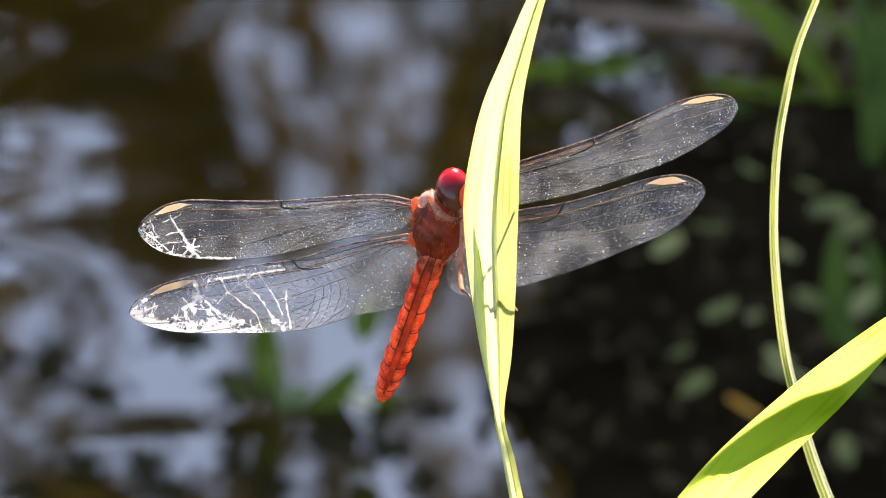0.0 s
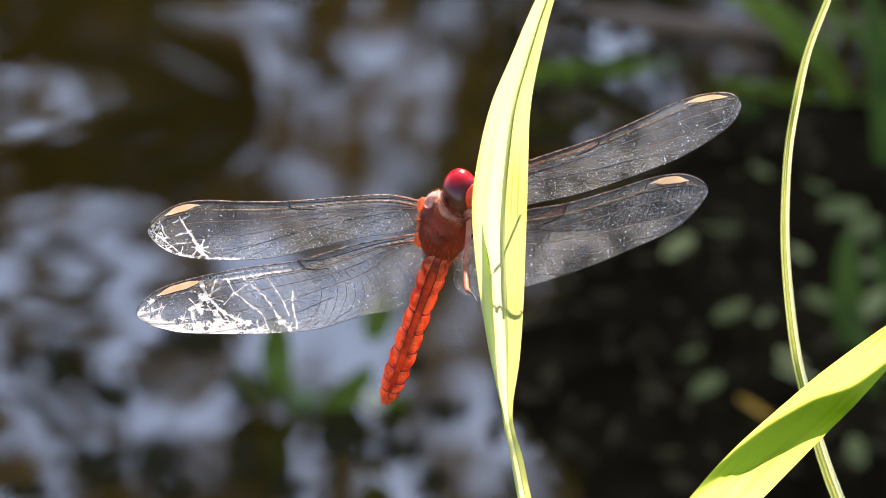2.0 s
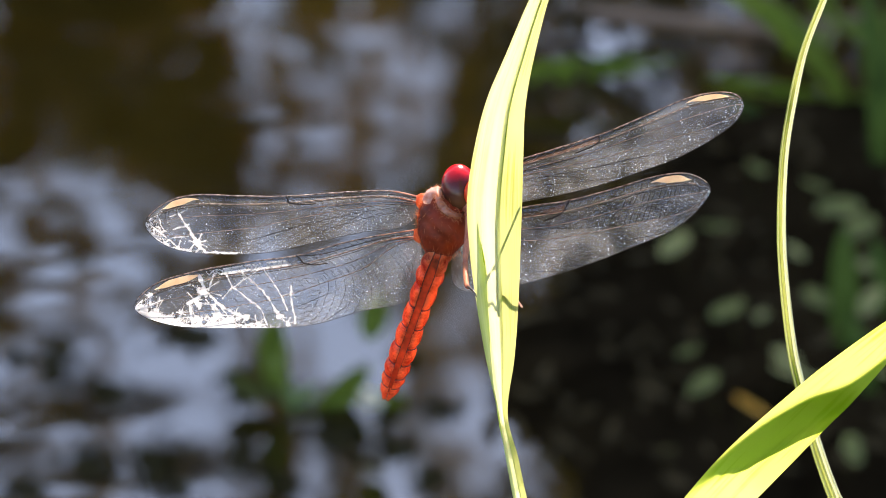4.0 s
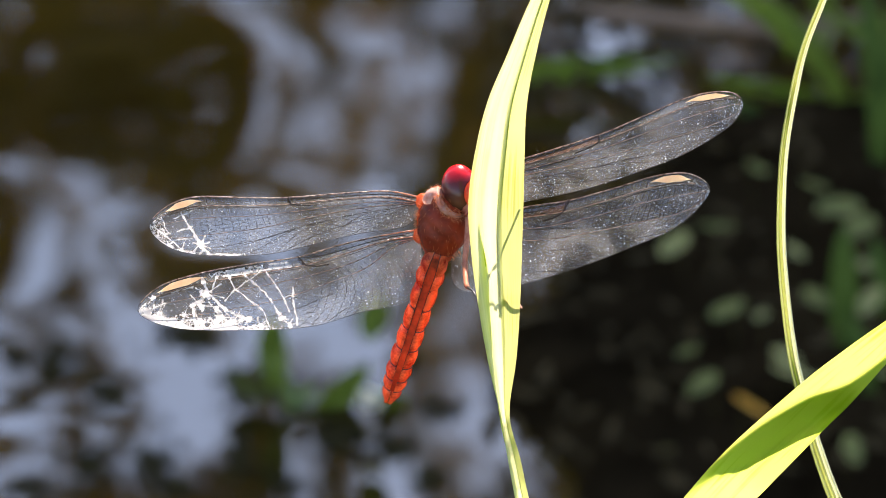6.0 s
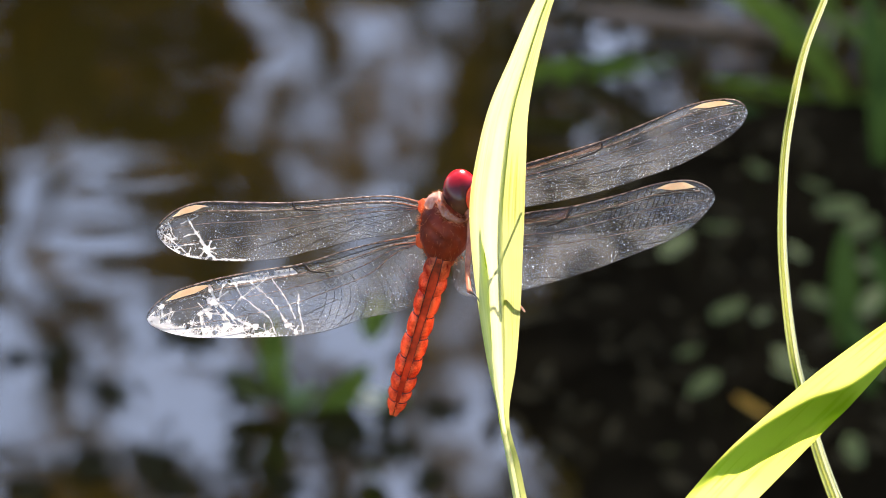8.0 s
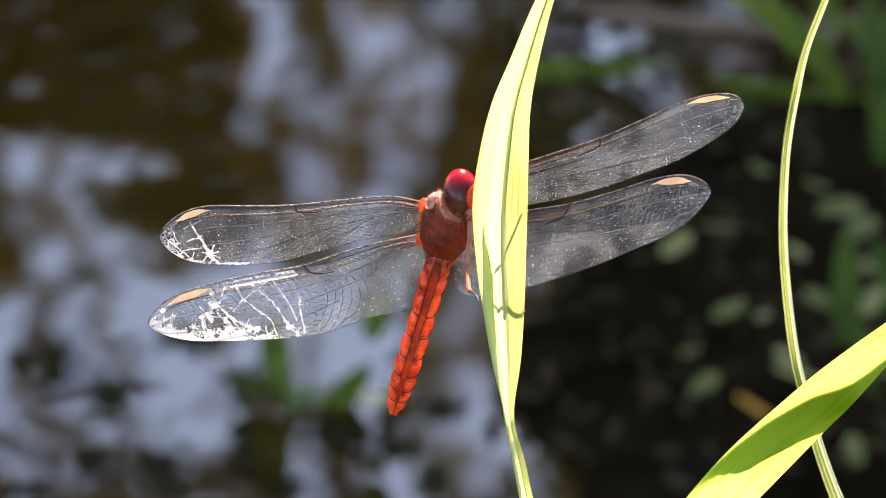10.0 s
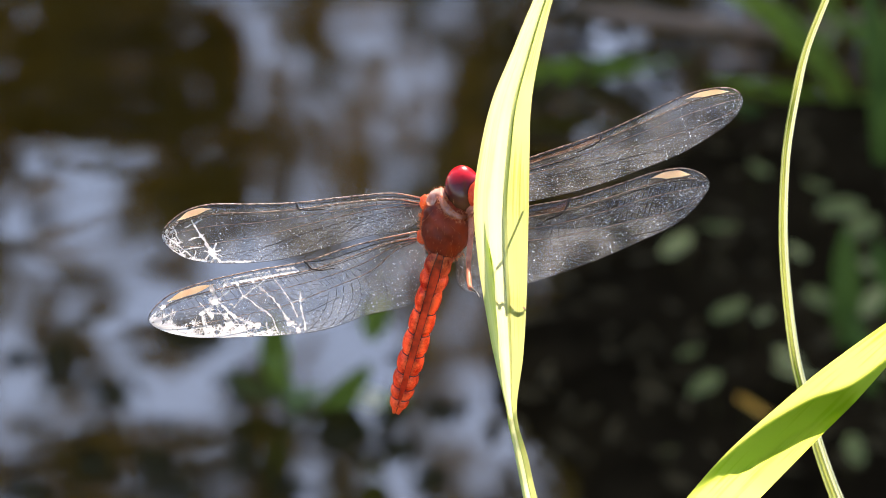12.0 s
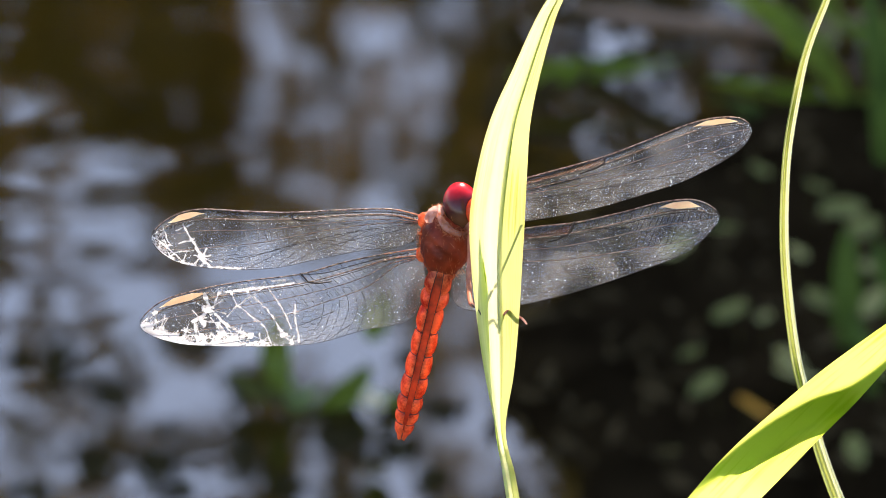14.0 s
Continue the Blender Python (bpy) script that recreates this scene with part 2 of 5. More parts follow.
def spline(points, per=6):
    """Catmull-Rom through the points, per steps between two of them."""
    p = np.array(points, float)
    q = np.vstack([2 * p[0] - p[1], p, 2 * p[-1] - p[-2]])
    out = []
    for i in range(1, len(q) - 2):
        for k in range(per):
            t = k / per
            out.append(0.5 * (2 * q[i] + (q[i + 1] - q[i - 1]) * t + (2 * q[i - 1] - 5 * q[i] + 4 * q[i + 1] - q[i + 2]) * t * t
                              + (3 * q[i] - q[i - 1] - 3 * q[i + 1] + q[i + 2]) * t ** 3))
    out.append(p[-1])
    return np.array(out)


class Tubes:
    """Many thin tubes gathered in one mesh."""

    def __init__(self):
        self.v, self.f = [], []

    def add(self, pts, r0, r1=None, sides=4):
        pts = [Vector(p) for p in pts]
        r1 = r0 if r1 is None else r1
        base = len(self.v)
        for i, p in enumerate(pts):
            d = (pts[min(i + 1, len(pts) - 1)] - pts[max(i - 1, 0)]).normalized()
            a = d.cross(Vector((0, 0, 1)) if abs(d.z) < 0.9 else Vector((1, 0, 0))).normalized()
            b = d.cross(a)
            r = r0 + (r1 - r0) * i / max(1, len(pts) - 1)
            for k in range(sides):
                w = 2 * math.pi * (k + 0.5) / sides
                self.v.append(p + (a * math.cos(w) + b * math.sin(w)) * r)
        for i in range(len(pts) - 1):
            for k in range(sides):
                j = (k + 1) % sides
                self.f.append((base + i * sides + k, base + i * sides + j, base + (i + 1) * sides + j, base + (i + 1) * sides + k))
        self.f.append(tuple(base + k for k in reversed(range(sides))))
        self.f.append(tuple(base + (len(pts) - 1) * sides + k for k in range(sides)))
        return self

    def mesh(self, name):
        return mesh_of(name, self.v, self.f)


def blade_mesh(name, rows, profile, lean, z0=0.0, per=5, edge_wave=0.0):
    """A grass blade: rows of (x, y, half width) in mm along its middle, profile of (across, rise) over its width, lean: depth gained per height."""
    mid = spline(rows, per)
    verts, faces, uv = [], [], []
    length = 0.0
    for i, (x, y, w) in enumerate(mid):
        prof = profile(i / per) if callable(profile) else spline(profile, 4)
        n = len(prof)
        t = mid[min(i + 1, len(mid) - 1)][:2] - mid[max(i - 1, 0)][:2]
        t = t / np.linalg.norm(t)
        side = np.array([t[1], -t[0]])
        if side[0] < 0:
            side = -side
        if i:
            length += float(np.linalg.norm(mid[i][:2] - mid[i - 1][:2]))
        for u, rise in prof:
            wob = edge_wave * noise.noise(Vector((length * 0.35, u * 1.3, 3.1)))
            q = np.array([x, y]) + side * u * w
            verts.append((q[0] * MM, q[1] * MM, (z0 + y * lean + rise * w + wob) * MM))
            uv.append((u * 0.5 + 0.5, length / 20))
    for i in range(len(mid) - 1):
        for k in range(n - 1):
            a = i * n + k
            faces.append((a, a + 1, a + n + 1, a + n))
    return mesh_of(name, verts, faces, uv)


def ball(name, sx, sy, sz, rings=14, bumps=0.0, freq=1.0, seed=0.0, shell=False):
    """A lumpy ball, or with shell its front half alone."""
    verts, faces = [], []
    for i in range(rings + 1):
        a = math.pi * i / rings
        for k in range(rings * 2):
            b = math.pi * k / rings
            v = Vector((math.sin(a) * math.cos(b), math.cos(a), math.sin(a) * math.sin(b)))
            s = 1 + bumps * noise.noise(v * freq + Vector((seed, 0, 0)))
            verts.append((v.x * sx * s * MM, v.y * sy * s * MM, v.z * sz * s * MM))
    n = rings * 2
    for i in range(rings):
        for k in range(n):
            j = (k + 1) % n
            if shell and k >= rings:
                continue
            faces.append((i * n + k, i * n + j, (i + 1) * n + j, (i + 1) * n + k))
    return mesh_of(name, verts, faces)


# ---- pond, mud and unseen woods ----
def smooth(a, b, x):
    t = np.clip((x - a) / (b - a), 0, 1)
    return t * t * (3 - 2 * t)


def ground():
    """Pond bed and bank in one sheet out to the horizon."""
    near_x, near_y = np.arange(-0.4, 0.41, 0.008), np.arange(1.5, 2.7, 0.01)
    far = np.array([0.8, 2, 5, 15, 60, 300, 1500])
    xs = np.concatenate([-far[::-1], near_x, far])
    ys = np.concatenate([-far[::-1] , [0.0, 0.8, 1.2], near_y, [3.2, 5, 8, 15, 60, 300, 1500]])
    verts, faces = [], []
    for y in ys:
        for x in xs:
            edge = float(np.interp(y, (1.86, 1.93, 1.966, 1.99, 2.02, 2.3), (0.013, 0.0145, 0.007, 0.013, 0.022, 0.044)))
            edge += (0.008 if y < 2.02 else 0.02) * noise.noise(Vector((y * 9, 1.7, 0)))
            edge += 0.25 * noise.noise(Vector((0.4, y * 1.6, 0))) * min(1.0, max(0.0, 1.8 - y, y - 2.35) / 0.4)
            edge += 0.8 * max(0.0, min(y, 2.2) - 2.05)
            edge += 0.014 * noise.noise(Vector((x * 38, y * 30, 9.0)))
            h = -0.05 + 0.062 * float(smooth(edge - 0.035, edge + 0.02, x))
            h += 0.005 * noise.noise(Vector((x * 60, y * 25, 0.3))) + 0.002 * noise.noise(Vector((x * 160, y * 80, 4)))
            if abs(x) > 3 or y > 4 or y < 0:
                h = -0.05 + 0.3 * min(1, (max(abs(x) - 3, y - 9, -y, 0)) / 5)
            verts.append((x, y, h))
    n = len(xs)
    for j in range(len(ys) - 1):
        for i in range(n - 1):
            a = j * n + i
            faces.append((a, a + 1, a + n + 1, a + n))
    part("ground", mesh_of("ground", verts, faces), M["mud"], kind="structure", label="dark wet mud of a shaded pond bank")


def water():
    me = mesh_of("water", [(-6, -1.5, 0), (6, -1.5, 0), (6, 9.5, 0), (-6, 9.5, 0)], [(0, 1, 2, 3)])
    part("water", me, M["water"], kind="structure", label="still murky brown pond water reflecting sky and trees")


def ripples():
    """A sheet of low ripples on the open water; it drifts towards the lens. The ripples die away at its right edge."""
    xs, ys = np.arange(-0.62, -0.005, 0.003), np.arange(-0.85, 1.0, 0.003)
    X, Y = np.meshgrid(xs, ys)
    rng = np.random.default_rng(5)
    Z = np.zeros_like(X)
    for _ in range(34):
        wave = rng.uniform(0.03, 0.095)
        turn = rng.normal(0, 0.85) + 0.2
        slope = 0.00105 * rng.uniform(0.5, 1.2)
        k = 2 * math.pi / wave
        Z += slope / k * np.sin(k * (math.sin(turn) * X + math.cos(turn) * Y) + rng.uniform(0, 6.28))
    Z *= 1 - 0.80 * smooth(-0.068, -0.026, X)
    n = len(xs)
    verts = np.stack([X, Y, Z + 0.0004], -1).reshape(-1, 3)
    idx = np.arange(len(verts)).reshape(X.shape)
    faces = np.stack([idx[:-1, :-1], idx[:-1, 1:], idx[1:, 1:], idx[1:, :-1]], -1).reshape(-1, 4)
    ob = part("ripples", mesh_of("ripples", verts.tolist(), faces.tolist()), M["water"], kind="structure",
              label="drifting low ripples on dark pond water")
    return ob


# openings in the unseen crown, set so their reflections brighten the water
GAPS = [(-0.515, 4.850, 0.295, 0.273), (-0.263, 4.850, 0.221, 0.208), (-0.063, 5.007, 0.118, 0.057), (0.057, 4.941, 0.088, 0.090),
        (-0.365, 5.361, 0.516, 0.392), (-0.165, 4.519, 0.033, 0.059), (-0.073, 4.612, 0.052, 0.045), (-0.222, 4.323, 0.034, 0.021), (-0.062, 4.433, 0.034, 0.042), (-0.029, 4.375, 0.022, 0.020), (0.180, 4.339, 0.070, 0.051), (0.272, 4.430, 0.044, 0.047),
        (0.351, 4.310, 0.044, 0.033)]
THIN = [(-0.070, 4.743, 0.103, 0.073), (-0.062, 4.850, 0.103, 0.090), (-0.164, 4.331, 0.147, 0.065), (-0.193, 4.403, 0.052, 0.049), (-0.069, 4.443, 0.077, 0.106), (0.034, 4.355, 0.052, 0.057), (0.218, 4.339, 0.111, 0.057), (0.218, 4.492, 0.103, 0.073),
        (-0.165, 4.645, 0.125, 0.049), (0.041, 4.743, 0.052, 0.098)]

CLEAR = [(-0.322, 4.874, 0.044, 0.090), (-0.327, 4.990, 0.044, 0.049), (-0.162, 4.808, 0.055, 0.037), (-0.559, 4.841, 0.029, 0.041), (-0.496, 4.612, 0.096, 0.037), (-0.550, 4.726, 0.052, 0.024),
         (-0.417, 4.710, 0.044, 0.020), (-0.478, 4.874, 0.019, 0.029), (-0.539, 4.924, 0.037, 0.024), (-0.100, 4.982, 0.029, 0.024), (0.064, 4.941, 0.122, 0.094), (-0.270, 4.776, 0.037, 0.029),
         (-0.070, 4.990, 0.029, 0.024)]


def leaf_shape(c, size, rng, verts, faces):
    """One pointed leaf of six corners, turned at random."""
    a, b = rng.uniform(0, 6.28), rng.uniform(-0.7, 0.7)
    d = Vector((math.cos(a), b * 0.6, math.sin(a))).normalized() * size
    s = d.cross(Vector((rng.uniform(-0.4, 0.4), 1, rng.uniform(-0.4, 0.4)))).normalized() * size * 0.32
    base = len(verts)
    for q in (-d, -d * 0.35 + s, d * 0.4 + s * 0.85, d, d * 0.4 - s * 0.85, -d * 0.35 - s):
        verts.append(c + q)
    faces.append(tuple(range(base, base + 6)))


def tree(x, y, height, spread, seed, fine, leaves=5200):
    """An unseen pond-side tree added to shape reflections and shade: trunk, limbs and a crown of single leaves with
    gaps of sky.
    """
    rng = random.Random(seed)
    root = tagged(new("tree"), "tall unseen tree added beyond the pond, for reflections and shade", "tree", "trees beyond the pond")
    root.matrix_basis = pose(x, y, -0.02)
    trunk = Tubes().add(spline([(0, 0.5, 0), (0.05, 0.5, height * 0.3), (-0.1, 0.6, height * 0.65), (0, 0.6, height * 0.9)], 4), 0.2, 0.05, 9)
    for k in range(12):
        z0, a = height * (0.3 + 0.05 * k), rng.uniform(0, 6.28)
        tip = Vector((math.cos(a) * spread * 0.7, 0.6 + abs(math.sin(a)) * 0.6, z0 + 1.0))
        trunk.add([(0, 0.55, z0), (tip.x * 0.5, 0.6, z0 + 0.6), tip], 0.06, 0.015, 5)
    part("trunk", trunk.mesh("trunk"), M["bark"], root)
    verts, faces = [], []

    def inside(px, pz, spots):
        return any(((px + x - gx) / gw) ** 2 + ((pz - gz) / gh) ** 2 < 1 for gx, gz, gw, gh in spots)

    def open_sky(px, pz):
        clump = noise.noise(Vector(((px + x) * 15, 3.3, pz * 17))) > 0.12 and not inside(px, pz, CLEAR)
        return (inside(px, pz, GAPS) and not (clump and pz > 4.60)) or (inside(px, pz, THIN) and rng.random() > 0.44)
    for _ in range(leaves):
        pz = rng.uniform(0.3, height + rng.uniform(-0.3, 0.1))
        px = rng.uniform(-1.2, 1.2) * spread * (1.05 - 0.2 * pz / height) + rng.gauss(0, 0.3)
        size = rng.uniform(0.13, 0.24)
        if abs(px + x) < 1.5 and 3.4 < pz < 6.1:
            continue
        leaf_shape(Vector((px, rng.uniform(-0.5, 0.5), pz)), size, rng, verts, faces)
    for _ in range(26000 if fine else 0):
        px, pz = rng.uniform(-1.7, 1.7) - x, rng.uniform(3.2, 6.3)
        if open_sky(px, pz):
            continue
        leaf_shape(Vector((px, rng.uniform(-0.15, 0.15), pz)), rng.uniform(0.03, 0.055), rng, verts, faces)
    part("crown", mesh_of("crown", verts, faces, smooth=False), M["crown"], root, kind="stuff")


# ---- plants at the water's edge ----
def tuft_blade(name, at, rise, reach, width, mat, label, bend=0.4):
    """A grass blade from its foot at (x, y, z), rising and arching by reach (x, y)."""
    verts, faces, uv = [], [], []
    n = 12
    for i in range(n + 1):
        t = i / n
        c = Vector((at[0] + reach[0] * t ** 1.5, at[1] + reach[1] * t ** 1.5, at[2] + rise * (t - bend * t * t)))
        d = Vector((reach[0], reach[1], 0.001)).normalized()
        side = d.cross(Vector((0, -0.35, 0.94))).normalized()
        w = width * (0.5 + 1.6 * t * (1 - t)) * (1 - t ** 4) + 0.0002
        for k in (-1, -0.5, 0, 0.5, 1):
            verts.append(c + side * w * k * 0.5 + Vector((0, -0.2, 0.3)) * w * abs(k) * 0.5)
            uv.append((k * 0.5 + 0.5, t * 4))
    for i in range(n):
        for k in range(4):
            a = i * 5 + k
            faces.append((a, a + 1, a + 6, a + 5))
    ob = part(name, mesh_of(name, verts, faces, uv), mat)
    return tagged(ob, label, "grass", "grass blades on the bank")


def round_leaf(at, size, mat, label, seed):
    """A small cupped leaf on a short stalk."""
    rng = random.Random(seed)
    root = tagged(new("small_leaf"), label, "leaf", "small leaves on the bank")
    root.matrix_basis = pose(at[0], at[1], at[2])
    verts, faces = [(0, 0, 0.004)], []
    n = 18
    for ring in (0.5, 1.0):
        for k in range(n):
            a = 2 * math.pi * k / n
            r = size * ring * (1 + 0.12 * math.sin(2 * a + seed) + 0.06 * rng.uniform(-1, 1)) * (0.8 if k == 0 else 1)
            verts.append((r * math.cos(a), r * math.sin(a) * 1.4, 0.004 + size * 0.25 * ring * ring - 0.1 * size * math.cos(a)))
    for k in range(n):
        j = (k + 1) % n
        faces.append((0, 1 + k, 1 + j))
        faces.append((1 + k, 1 + n + k, 1 + n + j, 1 + j))
    part("blade", mesh_of("blade", verts, faces), mat, root, m=pose(0, 0, 0, rng.uniform(5, 28), rng.uniform(-15, 15), rng.uniform(0, 360)))
    part("stalk", Tubes().add([(0, 0, 0.0045), (0.0005, 0.0005, -0.003), (0.001, 0.001, -0.010)], 0.0003, sides=6).mesh("stalk"), M["algae"], root)
    return root


def scraps(spots):
    """Rotten scraps floating in and round the clumps, thinner outwards."""
    rng = random.Random(41)
    verts, faces = [], []
    for x, y, rx, ry in spots:
        for _ in range(int(26 + rx * ry * 0.8)):
            c = Vector((x, y, 0)) + Vector((rng.gauss(0, 0.52) * rx, rng.gauss(0, 0.52) * ry, rng.uniform(0.4, 1.4))) * MM
            a, size = rng.uniform(0, 6.28), rng.uniform(0.5, 1.5) * MM
            d, e = Vector((math.cos(a), math.sin(a) * 1.6, rng.uniform(-0.2, 0.3))) * size, Vector((-math.sin(a) * 0.45, math.cos(a) * 0.7, rng.uniform(-0.2, 0.2))) * size
            base = len(verts)
            verts += [c + q for q in (-d, e - d * 0.3, e * 0.8 + d * 0.4, d, -e * 0.8 + d * 0.4, -e - d * 0.3)]
            faces.append(tuple(range(base, base + 6)))
    tagged(part("leaf_scraps", mesh_of("leaf_scraps", verts, faces, smooth=False), M["algae"]), "dark rotten leaf scraps floating on pond water", "leaf scraps", kind="stuff")


def algae_clump(at, rx, ry, seed):
    """A low ragged mound of algae and rotten leaves at the surface, rx and ry its half widths in mm."""
    verts, faces = [(0, 0, 1.0)], []
    n = 20
    for ring in (0.35, 0.7, 1.0):
        for k in range(n):
            a = 2 * math.pi * k / n
            v = Vector((math.cos(a), math.sin(a), 0))
            r = 0.62 * ring * (1.0 + 0.75 * noise.noise(v * 1.6 + Vector((seed * 3.1, 0, ring * 0.3))) + 0.3 * noise.noise(v * 4 + Vector((0, seed * 1.7, 0))))
            verts.append((v.x * r * rx, v.y * r * ry, 0.8 * (1 - ring) ** 0.7 - (2.0 if ring == 1 else 0)))
    for k in range(n):
        j = (k + 1) % n
        faces.append((0, 1 + k, 1 + j))
        for q in (0, n):
            faces.append((1 + q + k, 1 + q + n + k, 1 + q + n + j, 1 + q + j))
    me = mesh_of("algae_clump", [tuple(c * MM for c in v) for v in verts], faces)
    ob = part("algae_clump", me, M["algae"], m=pose(at[0], at[1], 0.0005))
    tagged(ob, "dark clump of algae and rotten leaves in pond water", "algae", "algae clumps in the pond")


def water_leaf(name, base, tip, half, parent, mat, sag=0.25, lean=0.004):
    """An oval leaf from base to tip (x, z in metres from the plant's foot), half its half width."""
    b, e = Vector((base[0], 0, base[1])), Vector((tip[0], lean, tip[1]))
    along = e - b
    side = along.cross(Vector((0, 1, 0))).normalized()
    verts, faces, uv = [], [], []
    for i in range(11):
        t = i / 10
        w = half * math.sin(math.pi * min(1, t * 0.95 + 0.05)) ** 0.75
        c = b + along * t + side * sag * half * math.sin(math.pi * t)
        for u in (-1, -0.5, 0, 0.5, 1):
            verts.append(c + side * w * u + Vector((0, -0.35 * half * abs(u), 0)))
            uv.append((u * 0.5 + 0.5, t))
    for i in range(10):
        for j in range(4):
            a = i * 5 + j
            faces.append((a, a + 1, a + 6, a + 5))
    return part(name, mesh_of(name, verts, faces, uv), mat, parent)


def water_plant():
    """A young plant standing in the shallow water: oval leaves on a pale stem."""
    root = tagged(new("water_plant"), "dark green water plant with oval leaves in shallow water", "plant")
    root.matrix_basis = pose(-0.0310, 1.9550, -0.03)
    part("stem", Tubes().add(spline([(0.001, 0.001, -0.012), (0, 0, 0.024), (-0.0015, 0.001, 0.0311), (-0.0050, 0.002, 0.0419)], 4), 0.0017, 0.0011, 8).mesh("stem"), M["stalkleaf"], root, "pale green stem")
    for base, tip, half, mat, sag in [
            ((-0.0043, 0.0351), (-0.0051, 0.0523), 0.0033, "waterleaf", 0.20),
            ((0.0025, 0.0282), (0.0154, 0.0402), 0.0033, "waterleaf", -0.30),
            ((0.0170, 0.0351), (0.0235, 0.0257), 0.0025, "waterleaf", 0.20),
            ((-0.0033, 0.0338), (-0.0163, 0.0376), 0.0030, "algaeleaf", 0.20),
            ((-0.0034, 0.0257), (0.0039, 0.0351), 0.0021, "stalkleaf", 0.30),
            ((-0.0070, 0.0217), (-0.0009, 0.0338), 0.0018, "stalkleaf", -0.20),
            ((-0.0009, 0.0338), (-0.0069, 0.0419), 0.0015, "stalkleaf", -0.20),
            ((0.0149, 0.0472), (0.0185, 0.0565), 0.0030, "waterleaf", 0.10)]:
        water_leaf("leaf", base, tip, half, root, M[mat], sag)


def litter():
    """Rotting leaf scraps over the mud."""
    rng = random.Random(77)
    verts, faces = [], []
    for _ in range(800):
        c = Vector((rng.uniform(0.01, 0.14), rng.uniform(1.85, 2.3), rng.uniform(0.008, 0.016)))
        leaf_shape(c, rng.uniform(0.0015, 0.005), rng, verts, faces)
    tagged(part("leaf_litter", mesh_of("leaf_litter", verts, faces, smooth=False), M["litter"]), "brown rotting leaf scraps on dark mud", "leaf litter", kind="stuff")


